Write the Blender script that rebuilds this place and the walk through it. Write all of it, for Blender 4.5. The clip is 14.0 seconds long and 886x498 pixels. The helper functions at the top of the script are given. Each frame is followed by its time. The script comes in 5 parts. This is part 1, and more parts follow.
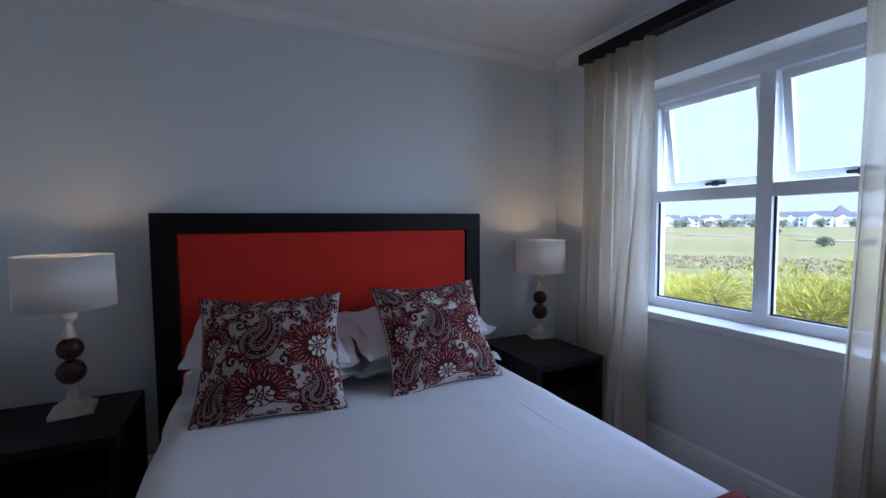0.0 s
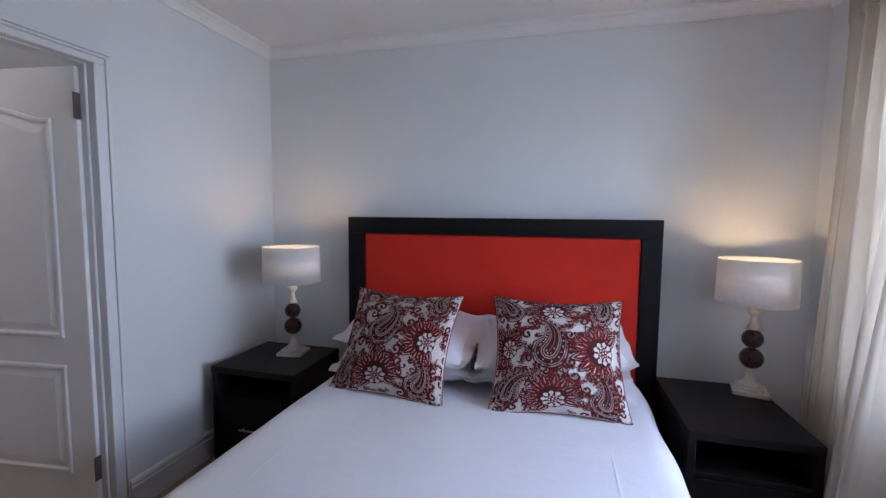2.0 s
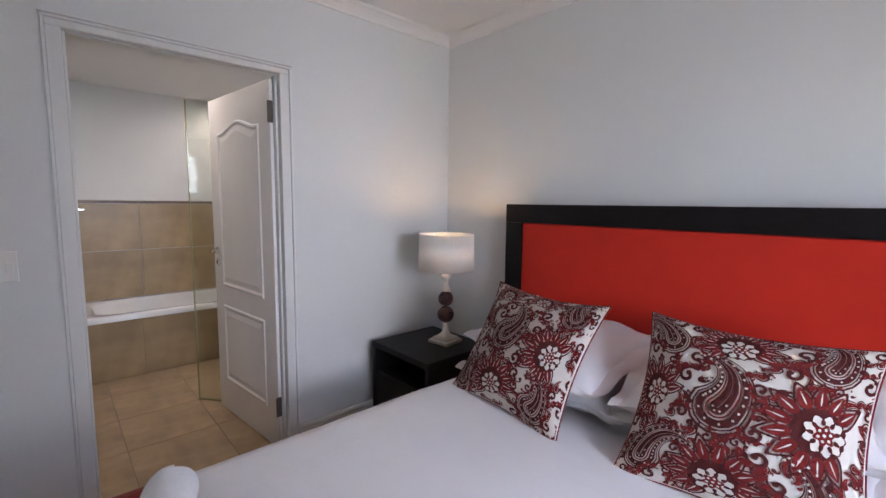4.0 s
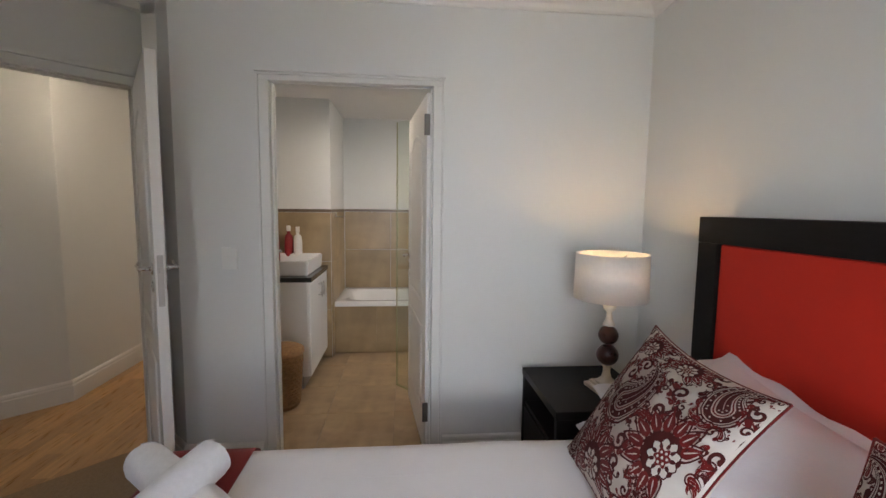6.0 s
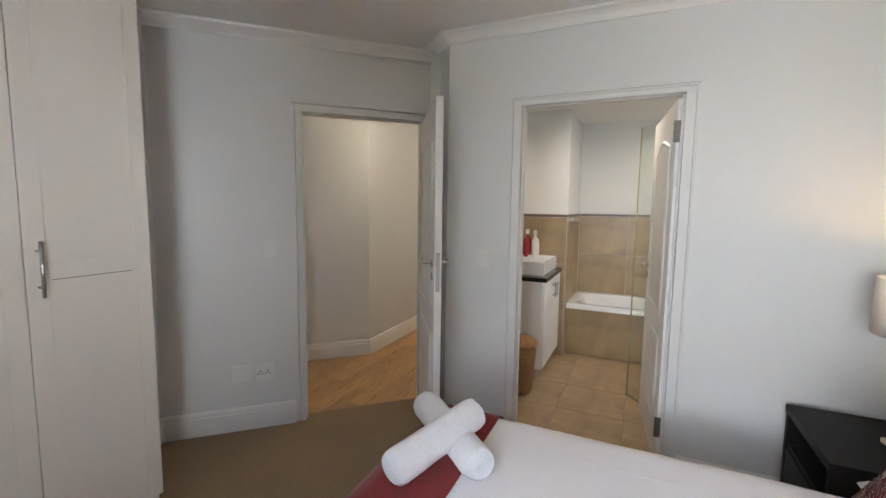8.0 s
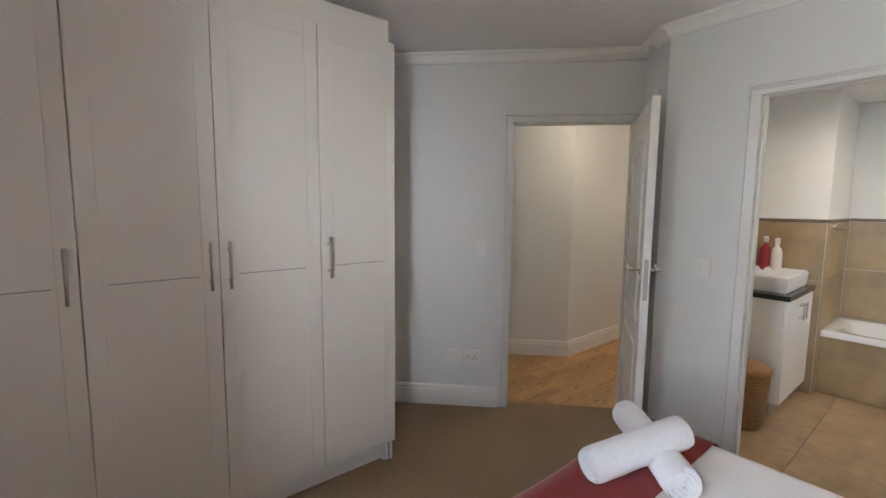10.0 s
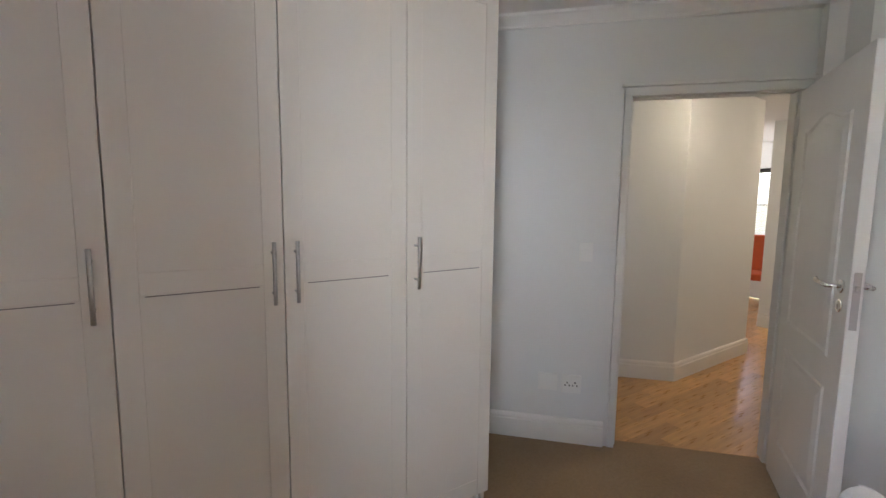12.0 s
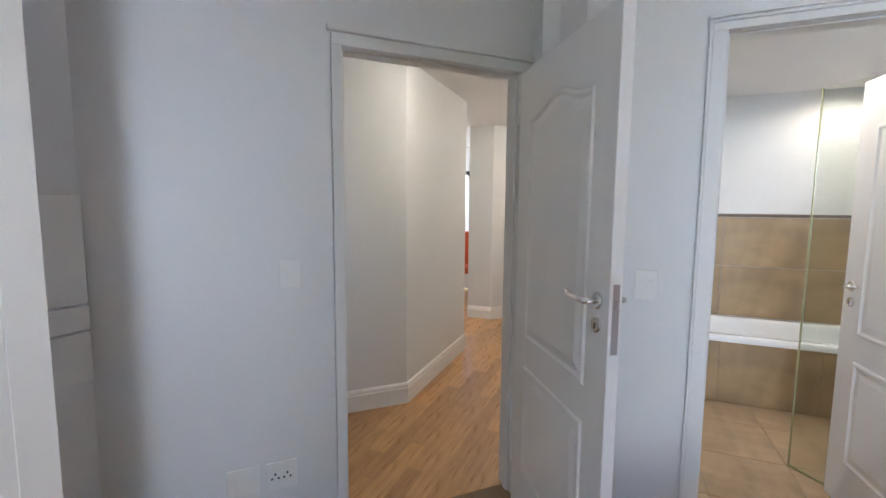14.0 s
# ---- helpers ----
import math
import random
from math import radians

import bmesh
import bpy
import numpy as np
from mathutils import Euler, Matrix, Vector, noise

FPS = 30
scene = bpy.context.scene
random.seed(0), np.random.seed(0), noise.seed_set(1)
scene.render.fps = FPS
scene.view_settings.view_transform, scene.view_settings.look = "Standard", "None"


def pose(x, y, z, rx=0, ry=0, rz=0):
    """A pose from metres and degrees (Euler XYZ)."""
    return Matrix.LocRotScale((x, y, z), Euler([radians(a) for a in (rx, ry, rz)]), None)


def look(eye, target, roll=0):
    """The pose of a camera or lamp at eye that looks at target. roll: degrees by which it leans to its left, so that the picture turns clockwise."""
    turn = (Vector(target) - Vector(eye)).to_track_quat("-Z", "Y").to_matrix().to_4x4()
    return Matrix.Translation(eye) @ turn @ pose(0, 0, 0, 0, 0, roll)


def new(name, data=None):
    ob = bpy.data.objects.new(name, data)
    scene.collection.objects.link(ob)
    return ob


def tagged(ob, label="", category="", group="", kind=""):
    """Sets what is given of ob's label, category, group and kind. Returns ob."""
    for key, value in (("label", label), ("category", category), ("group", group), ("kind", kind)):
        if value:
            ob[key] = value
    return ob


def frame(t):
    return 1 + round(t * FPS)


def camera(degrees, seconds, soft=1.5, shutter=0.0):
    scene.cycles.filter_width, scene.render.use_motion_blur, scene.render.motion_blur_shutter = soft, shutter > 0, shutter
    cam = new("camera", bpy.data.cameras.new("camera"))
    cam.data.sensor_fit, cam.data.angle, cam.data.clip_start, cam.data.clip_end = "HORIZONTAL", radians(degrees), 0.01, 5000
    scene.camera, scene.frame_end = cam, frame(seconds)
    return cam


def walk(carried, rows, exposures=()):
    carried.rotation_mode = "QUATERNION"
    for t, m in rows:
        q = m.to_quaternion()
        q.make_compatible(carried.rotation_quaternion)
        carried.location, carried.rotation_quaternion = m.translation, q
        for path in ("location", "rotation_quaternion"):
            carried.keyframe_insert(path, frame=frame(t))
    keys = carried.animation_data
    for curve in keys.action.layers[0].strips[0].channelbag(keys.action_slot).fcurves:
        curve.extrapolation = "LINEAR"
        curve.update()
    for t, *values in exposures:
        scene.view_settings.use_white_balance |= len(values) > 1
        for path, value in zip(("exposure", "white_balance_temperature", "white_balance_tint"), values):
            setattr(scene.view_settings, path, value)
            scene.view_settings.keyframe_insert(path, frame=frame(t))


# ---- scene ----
cam = camera(91.7, 14.0)
PATH = [
    (0, (1.047, -2.557, 1.316), (1.881, -0.744, 1.197), -0.5),
    (0.5, (1.281, -2.512, 1.335), (1.798, -0.583, 1.225), -0.2),
    (1, (1.543, -2.483, 1.343), (1.636, -0.488, 1.222), 0.3),
    (1.5, (1.709, -2.54, 1.339), (1.504, -0.554, 1.212), 0.7),
    (2, (1.889, -2.573, 1.399), (1.382, -0.646, 1.237), 0.5),
    (2.5, (2.053, -2.517, 1.405), (1.303, -0.671, 1.231), 0.5),
    (3, (2.16, -2.423, 1.406), (1.135, -0.716, 1.221), 0.6),
    (3.2, (2.162, -2.373, 1.4), (1.055, -0.719, 1.205), 0.6),
    (5.3, (2.302, -1.495, 1.371), (0.4, -0.906, 1.186), 0.8),
    (5.5, (2.291, -1.446, 1.375), (0.358, -0.964, 1.194), 0.8),
    (6, (2.259, -1.312, 1.4), (0.276, -1.13, 1.209), 0.7),
    (6.5, (2.259, -1.229, 1.426), (0.273, -1.353, 1.224), 0.6),
    (7, (2.282, -1.241, 1.427), (0.336, -1.656, 1.225), 0.6),
    (7.5, (2.362, -1.29, 1.44), (0.48, -1.936, 1.234), 0.7),
    (8, (2.472, -1.325, 1.444), (0.665, -2.159, 1.242), 0.8),
    (8.5, (2.529, -1.288, 1.46), (0.821, -2.308, 1.254), 0.8),
    (9, (2.551, -1.246, 1.467), (0.997, -2.487, 1.259), 0.7),
    (11.5, (2.624, -1.581, 1.453), (1.572, -3.269, 1.241), 0.5),
    (12, (2.497, -1.806, 1.427), (1.433, -3.485, 1.215), 0.6),
    (12.5, (2.35, -1.974, 1.436), (1.189, -3.589, 1.227), 0.6),
    (13, (2.219, -2.189, 1.429), (0.788, -3.572, 1.223), 0.7),
    (13.5, (2.049, -2.302, 1.423), (0.371, -3.374, 1.225), 0.6),
    (14, (1.764, -2.297, 1.417), (-0.08, -3.046, 1.218), 0.5),
]

# ---------------------------------------------------------------- world, sun, exposure
EXPO = [(0.0, 2.1, 5000, 16), (0.5, 2.05, 4950, 17), (1.5, 2.75, 5300, 20), (3.0, 3.42, 5650, 22), (5.5, 3.27, 6750, 17), (6.5, 3.46, 6720, 14), (7.0, 3.68, 6620, 14), (7.5, 3.71, 6600, 13), (9.0, 3.87, 6500, 13), (11.5, 3.66, 6550, 14), (12.5, 4.17, 6350, 14), (13.5, 4.23, 5900, 14), (14.0, 4.15, 5770, 13)]
walk(cam, [(t, look(eye, target, roll)) for t, eye, target, roll in PATH], EXPO)

SUN_ELEV, SUN_ROT = 52.0, 178.0
world = bpy.data.worlds.new("sky")
scene.world = world
world.use_nodes = True
wt = world.node_tree
sky = wt.nodes.new("ShaderNodeTexSky")
sky.sky_type = "NISHITA"
sky.sun_disc = False
sky.sun_elevation, sky.sun_rotation = radians(SUN_ELEV), radians(SUN_ROT)
wt.links.new(sky.outputs[0], wt.nodes["Background"].inputs[0])
wt.nodes["Background"].inputs[1].default_value = 0.15

sun = new("sun", bpy.data.lights.new("sun", "SUN"))
sun.data.energy, sun.data.angle, sun.data.color = 3.0, radians(0.5), (1.0, 0.95, 0.87)
_a, _e = radians(SUN_ROT), radians(SUN_ELEV)
sun.matrix_world = look(
    (60 * math.sin(_a) * math.cos(_e), 60 * math.cos(_a) * math.cos(_e), 60 * math.sin(_e)), (0, 0, 0))


def lamp(kind, name, place, power, colour, size=0.05, aim=None, spot=None):
    data = bpy.data.lights.new(name, kind)
    data.energy, data.color = power, colour
    if kind == "AREA":
        data.shape, data.size = "DISK", size
    else:
        data.shadow_soft_size = size
    if spot:
        data.spot_size, data.spot_blend = radians(spot), 0.6
    ob = new(name, data)
    ob.matrix_world = look(place, aim) if aim else pose(*place)
    return ob


# unseen area lamps added outside, standing in for sky light at the bedroom window
for place, power, size, aim in (((4.9, -1.3, 3.7), 36, 2.4, (1.2, -1.6, 1.0)), ((6.1, 3.1, 1.3), 74, 3.4, (1.8, -3.0, 1.5)),
                                ((5.9, -4.5, 1.7), 35, 2.8, (0.9, -0.8, 1.45)), ((5.6, -1.75, 1.5), 15, 1.6, (0.0, -1.5, 1.4))):
    lamp("AREA", "window_sky_fill", place, power, (0.84, 0.92, 1.0), size, aim)

# ---------------------------------------------------------------- materials
def mat(name, colour, rough=0.6, metal=0.0, vary=0.06, scale=9.0, bump=0.0, bump_scale=120.0, grain=(1, 1, 1),
        second=None, second_scale=1.2, second_amount=0.0, sheen=0.0, spec=0.5, island=0.0, transmission=0.0,
        translucent=0.0, random_tint=0.0, rough_vary=0.1, sheer=0.0):
    m = bpy.data.materials.new(name)
    m.use_nodes = True
    nt = m.node_tree
    n, l = nt.nodes, nt.links
    b = n["Principled BSDF"]
    tc = n.new("ShaderNodeTexCoord")
    mp = n.new("ShaderNodeMapping")
    mp.inputs["Scale"].default_value = grain
    l.new(tc.outputs["Object"], mp.inputs[0])
    nz = n.new("ShaderNodeTexNoise")
    nz.inputs["Scale"].default_value, nz.inputs["Detail"].default_value = scale, 5
    l.new(mp.outputs[0], nz.inputs["Vector"])
    mr = n.new("ShaderNodeMapRange")
    mr.inputs[1].default_value, mr.inputs[2].default_value = 0.25, 0.75
    mr.inputs[3].default_value, mr.inputs[4].default_value = 1 - vary, 1 + vary
    l.new(nz.outputs["Fac"], mr.inputs[0])
    value = mr.outputs[0]
    if random_tint:
        oi = n.new("ShaderNodeObjectInfo")
        mr2 = n.new("ShaderNodeMapRange")
        mr2.inputs[3].default_value, mr2.inputs[4].default_value = 1 - random_tint, 1 + random_tint
        l.new(oi.outputs["Random"], mr2.inputs[0])
        mu = n.new("ShaderNodeMath")
        mu.operation = "MULTIPLY"
        l.new(value, mu.inputs[0]), l.new(mr2.outputs[0], mu.inputs[1])
        value = mu.outputs[0]
    if island:
        ge = n.new("ShaderNodeNewGeometry")
        mr3 = n.new("ShaderNodeMapRange")
        mr3.inputs[3].default_value, mr3.inputs[4].default_value = 1 - island, 1 + island
        l.new(ge.outputs["Random Per Island"], mr3.inputs[0])
        mu2 = n.new("ShaderNodeMath")
        mu2.operation = "MULTIPLY"
        l.new(value, mu2.inputs[0]), l.new(mr3.outputs[0], mu2.inputs[1])
        value = mu2.outputs[0]
    mix = n.new("ShaderNodeMix")
    mix.data_type = "RGBA"
    mix.inputs[6].default_value = (*colour, 1)
    mix.inputs[7].default_value = (*(second or colour), 1)
    if second:
        n2 = n.new("ShaderNodeTexNoise")
        n2.inputs["Scale"].default_value, n2.inputs["Detail"].default_value = second_scale, 6
        l.new(mp.outputs[0], n2.inputs["Vector"])
        m2 = n.new("ShaderNodeMapRange")
        m2.inputs[1].default_value, m2.inputs[2].default_value = 0.4, 0.65
        m2.inputs[4].default_value = second_amount
        l.new(n2.outputs["Fac"], m2.inputs[0])
        l.new(m2.outputs[0], mix.inputs[0])
    else:
        mix.inputs[0].default_value = 0
    vm = n.new("ShaderNodeVectorMath")
    vm.operation = "SCALE"
    l.new(mix.outputs[2], vm.inputs[0]), l.new(value, vm.inputs["Scale"])
    l.new(vm.outputs[0], b.inputs["Base Color"])
    b.inputs["Metallic"].default_value = metal
    rr = n.new("ShaderNodeMapRange")
    rr.inputs[3].default_value, rr.inputs[4].default_value = max(0, rough - rough_vary * rough), min(1, rough + rough_vary * rough)
    l.new(nz.outputs["Fac"], rr.inputs[0])
    l.new(rr.outputs[0], b.inputs["Roughness"])
    b.inputs["Specular IOR Level"].default_value = spec
    b.inputs["Sheen Weight"].default_value = sheen
    b.inputs["Transmission Weight"].default_value = transmission
    if bump:
        nb = n.new("ShaderNodeTexNoise")
        nb.inputs["Scale"].default_value, nb.inputs["Detail"].default_value = bump_scale, 4
        l.new(mp.outputs[0], nb.inputs["Vector"])
        bp = n.new("ShaderNodeBump")
        bp.inputs["Strength"].default_value, bp.inputs["Distance"].default_value = bump, 0.004
        l.new(nb.outputs["Fac"], bp.inputs["Height"])
        l.new(bp.outputs[0], b.inputs["Normal"])
    if translucent:
        tr = n.new("ShaderNodeBsdfTranslucent")
        l.new(vm.outputs[0], tr.inputs[0])
        ms = n.new("ShaderNodeMixShader")
        ms.inputs[0].default_value = translucent
        l.new(b.outputs[0], ms.inputs[1]), l.new(tr.outputs[0], ms.inputs[2])
        if sheer:
            cl = n.new("ShaderNodeBsdfTransparent")
            m3 = n.new("ShaderNodeMixShader")
            m3.inputs[0].default_value = sheer
            l.new(ms.outputs[0], m3.inputs[1]), l.new(cl.outputs[0], m3.inputs[2])
            ms = m3
        l.new(ms.outputs[0], n["Material Output"].inputs[0])
    return m


def emissive(name, colour, strength):
    m = bpy.data.materials.new(name)
    m.use_nodes = True
    b = m.node_tree.nodes["Principled BSDF"]
    b.inputs["Base Color"].default_value = (*colour, 1)
    b.inputs["Emission Color"].default_value = (*colour, 1)
    b.inputs["Emission Strength"].default_value = strength
    return m


def glassy(name, colour, gloss=0.03):
    """Thin pane: clear, with a mirror-like share that grows at grazing angles."""
    m = bpy.data.materials.new(name)
    m.use_nodes = True
    nt = m.node_tree
    n, l = nt.nodes, nt.links
    tr = n.new("ShaderNodeBsdfTransparent")
    tr.inputs[0].default_value = (*colour, 1)
    gl = n.new("ShaderNodeBsdfGlossy")
    gl.inputs["Roughness"].default_value = 0.02
    fr = n.new("ShaderNodeLayerWeight")
    pw = n.new("ShaderNodeMath")
    pw.operation, pw.inputs[1].default_value = "POWER", 4.0
    l.new(fr.outputs["Facing"], pw.inputs[0])
    ma = n.new("ShaderNodeMath")
    ma.operation, ma.inputs[1].default_value, ma.inputs[2].default_value = "MULTIPLY_ADD", 0.6, gloss
    l.new(pw.outputs[0], ma.inputs[0])
    ms = n.new("ShaderNodeMixShader")
    l.new(ma.outputs[0], ms.inputs[0]), l.new(tr.outputs[0], ms.inputs[1]), l.new(gl.outputs[0], ms.inputs[2])
    l.new(ms.outputs[0], n["Material Output"].inputs[0])
    return m


PAINT = mat("wall_paint", (0.75, 0.76, 0.755), 0.75, vary=0.015, scale=1.5, bump=0.12, bump_scale=220)
CEIL = mat("ceiling_paint", (0.80, 0.79, 0.78), 0.85, vary=0.015, scale=1.2, bump=0.08, bump_scale=160)
TRIM = mat("trim_gloss", (0.84, 0.835, 0.82), 0.35, vary=0.02, scale=4, bump=0.03)
FRAME = mat("frame_enamel", (0.76, 0.765, 0.755), 0.6, vary=0.02, scale=5, bump=0.03)
DOORM = mat("door_enamel", (0.84, 0.84, 0.83), 0.38, vary=0.025, scale=5, bump=0.05, bump_scale=60, grain=(1, 1, 0.2))
WARD = mat("wardrobe_foil", (0.745, 0.70, 0.635), 0.42, vary=0.02, scale=3, bump=0.02)
CARPET = mat("carpet_pile", (0.34, 0.235, 0.135), 0.98, vary=0.14, scale=60, bump=0.8, bump_scale=420,
             second=(0.27, 0.185, 0.105), second_scale=2.0, second_amount=0.6, sheen=0.15, spec=0.1)
PLANK = mat("laminate_oak", (0.58, 0.33, 0.135), 0.28, vary=0.22, scale=5, grain=(1.2, 14, 1), bump=0.02, random_tint=0.16,
            second=(0.40, 0.215, 0.085), second_scale=2.5, second_amount=0.6)
TILE = mat("floor_tile", (0.50, 0.36, 0.215), 0.3, vary=0.20, scale=7, second=(0.34, 0.235, 0.14), second_scale=3.0,
           second_amount=0.8, bump=0.03, bump_scale=30, random_tint=0.06)
WTILE = mat("wall_tile", (0.44, 0.325, 0.185), 0.33, vary=0.20, scale=5, second=(0.30, 0.225, 0.14), second_scale=1.6,
            second_amount=0.9, bump=0.03, bump_scale=30, random_tint=0.05)
GROUT = mat("grout", (0.34, 0.265, 0.175), 0.9, vary=0.1)
MOSAIC = mat("mosaic_strip", (0.16, 0.12, 0.09), 0.35, vary=0.4, scale=60, island=0.4)
DARK = mat("ebony_timber", (0.010, 0.008, 0.008), 0.5, spec=0.17, vary=0.3, scale=6, grain=(3, 3, 18), bump=0.06, bump_scale=60)
RED = mat("red_upholstery", (0.62, 0.030, 0.016), 0.85, vary=0.06, scale=8, bump=0.25, bump_scale=500, sheen=0.05, spec=0.2)
RUNNER = mat("red_throw", (0.22, 0.010, 0.010), 0.9, vary=0.08, scale=14, bump=0.3, bump_scale=420, sheen=0.2, spec=0.2)
LINEN = mat("white_linen", (0.79, 0.765, 0.775), 0.85, vary=0.02, scale=6, bump=0.5, bump_scale=14, sheen=0.1, spec=0.2)
TOWEL = mat("towel_terry", (0.88, 0.88, 0.90), 0.98, vary=0.04, scale=70, bump=0.9, bump_scale=520, sheen=0.3, spec=0.1)
CREAM = mat("cushion_cloth", (0.70, 0.64, 0.58), 0.9, vary=0.06, scale=30, bump=0.3, bump_scale=600, sheen=0.1, spec=0.2)
PRINT = mat("cushion_print", (0.160, 0.013, 0.012), 0.9, vary=0.18, scale=40, bump=0.3, bump_scale=600, sheen=0.1, spec=0.2)
PRINT2 = mat("cushion_print_brown", (0.078, 0.015, 0.014), 0.9, vary=0.18, scale=40, bump=0.3, bump_scale=600, spec=0.2)
SHADE = mat("lamp_shade_cloth", (0.86, 0.84, 0.82), 0.9, vary=0.03, scale=50, bump=0.2, bump_scale=500, translucent=0.15, spec=0.2)
LWHITE = mat("distressed_white", (0.74, 0.68, 0.58), 0.6, vary=0.10, scale=30, bump=0.2, bump_scale=80, second=(0.52, 0.43, 0.31),
             second_scale=18, second_amount=0.5)
BALL = mat("dark_red_ball", (0.042, 0.009, 0.007), 0.28, vary=0.35, scale=40, bump=0.5, bump_scale=70)
STEEL = mat("brushed_steel", (0.50, 0.49, 0.48), 0.42, metal=1.0, vary=0.06, scale=40, grain=(1, 1, 8))
CHROME = mat("chrome", (0.80, 0.80, 0.80), 0.08, metal=1.0, vary=0.02)
HINGE = mat("dull_hinge", (0.20, 0.19, 0.18), 0.45, metal=0.9, vary=0.1, scale=30)
PLASTIC = mat("white_plastic", (0.80, 0.80, 0.78), 0.35, vary=0.01)
GROOVE = mat("shadow_groove", (0.22, 0.20, 0.19), 0.8, vary=0.05)
BLACK = mat("black_gap", (0.015, 0.015, 0.015), 0.7, vary=0.1)
CERAMIC = mat("sanitary_white", (0.86, 0.87, 0.88), 0.08, vary=0.01)
GRANITE = mat("dark_granite", (0.02, 0.02, 0.022), 0.15, vary=0.5, scale=150)
WICKER = mat("woven_wicker", (0.36, 0.20, 0.09), 0.7, vary=0.25, scale=50, bump=0.6, bump_scale=90)
VOILE = mat("curtain_voile", (0.66, 0.585, 0.475), 0.9, vary=0.03, scale=40, bump=0.15, bump_scale=500, translucent=0.5, spec=0.1, sheer=0.24)
ALU = mat("white_aluminium", (0.82, 0.83, 0.85), 0.35, vary=0.015)
GLASS = glassy("window_glass", (0.97, 0.985, 0.985))
SHOWER = glassy("shower_glass", (0.95, 0.97, 0.94), 0.05)
GEDGE = mat("glass_edge", (0.38, 0.38, 0.22), 0.2, vary=0.05)
MIRROR = mat("mirror", (0.9, 0.9, 0.9), 0.02, metal=1.0, vary=0.0)


# ---------------------------------------------------------------- mesh helpers
def link_mesh(name, bm, material, parent=None, label="", smooth=False):
    me = bpy.data.meshes.new(name)
    bm.to_mesh(me)
    bm.free()
    if smooth:
        for p in me.polygons:
            p.use_smooth = True
    for m in (material if isinstance(material, (list, tuple)) else [material]):
        me.materials.append(m)
    ob = new(name, me)
    if parent is not None:
        ob.parent = parent
    if label:
        ob["label"] = label
    return ob


def part(name, bm, material, parent, label="", smooth=False):
    return link_mesh(name, bm, material, parent, label, smooth)


def thing(name, m, label, category, group=""):
    ob = new(name)
    ob.empty_display_size = 0.1
    ob.matrix_world = m
    return tagged(ob, label, category, group)


def structure(name, bm, material, label, smooth=False):
    return tagged(link_mesh(name, bm, material, None, "", smooth), label, "", "", "structure")


def box(x0, x1, y0, y1, z0, z1, bevel=0.0, segs=2, bm=None):
    b = bmesh.new()
    r = bmesh.ops.create_cube(b, size=1)
    for v in r["verts"]:
        v.co = Vector(((x0 + x1) / 2 + v.co.x * (x1 - x0), (y0 + y1) / 2 + v.co.y * (y1 - y0), (z0 + z1) / 2 + v.co.z * (z1 - z0)))
    if bevel:
        bmesh.ops.bevel(b, geom=b.edges[:], offset=bevel, segments=segs, affect="EDGES", profile=0.6)
    return merge(bm, b)


def merge(bm, b):
    if bm is None:
        return b
    me = bpy.data.meshes.new("tmp")
    b.to_mesh(me)
    b.free()
    bm.from_mesh(me)
    bpy.data.meshes.remove(me)
    return bm


def turned(bm, m):
    bmesh.ops.transform(bm, matrix=m, verts=bm.verts[:])
    return bm


def lathe(profile, segs=32, bm=None):
    """Profile: (radius, height) from bottom to top, turned round z."""
    b = bmesh.new()
    rings = []
    for r, z in profile:
        rings.append([b.verts.new((r * math.cos(2 * math.pi * i / segs), r * math.sin(2 * math.pi * i / segs), z)) for i in range(segs)])
    for lo, hi in zip(rings, rings[1:]):
        for i in range(segs):
            b.faces.new((lo[i], lo[(i + 1) % segs], hi[(i + 1) % segs], hi[i]))
    if profile[0][0] > 1e-6:
        b.faces.new(rings[0][::-1])
    if profile[-1][0] > 1e-6:
        b.faces.new(rings[-1])
    bmesh.ops.remove_doubles(b, verts=b.verts[:], dist=1e-6)
    return merge(bm, b)


def rod(a, c, r, segs=16, bm=None):
    a, c = Vector(a), Vector(c)
    d = c - a
    b = bmesh.new()
    bmesh.ops.create_cone(b, cap_ends=True, segments=segs, radius1=r, radius2=r, depth=d.length)
    turned(b, Matrix.Translation((a + c) / 2) @ d.to_track_quat("Z", "Y").to_matrix().to_4x4())
    return merge(bm, b)


def prism(poly, z0, z1, bm=None):
    """Upright prism over a plan polygon."""
    b = bmesh.new()
    lo = [b.verts.new((x, y, z0)) for x, y in poly]
    hi = [b.verts.new((x, y, z1)) for x, y in poly]
    n = len(poly)
    for i in range(n):
        b.faces.new((lo[i], lo[(i + 1) % n], hi[(i + 1) % n], hi[i]))
    b.faces.new(lo[::-1]), b.faces.new(hi)
    bmesh.ops.recalc_face_normals(b, faces=b.faces[:])
    return merge(bm, b)


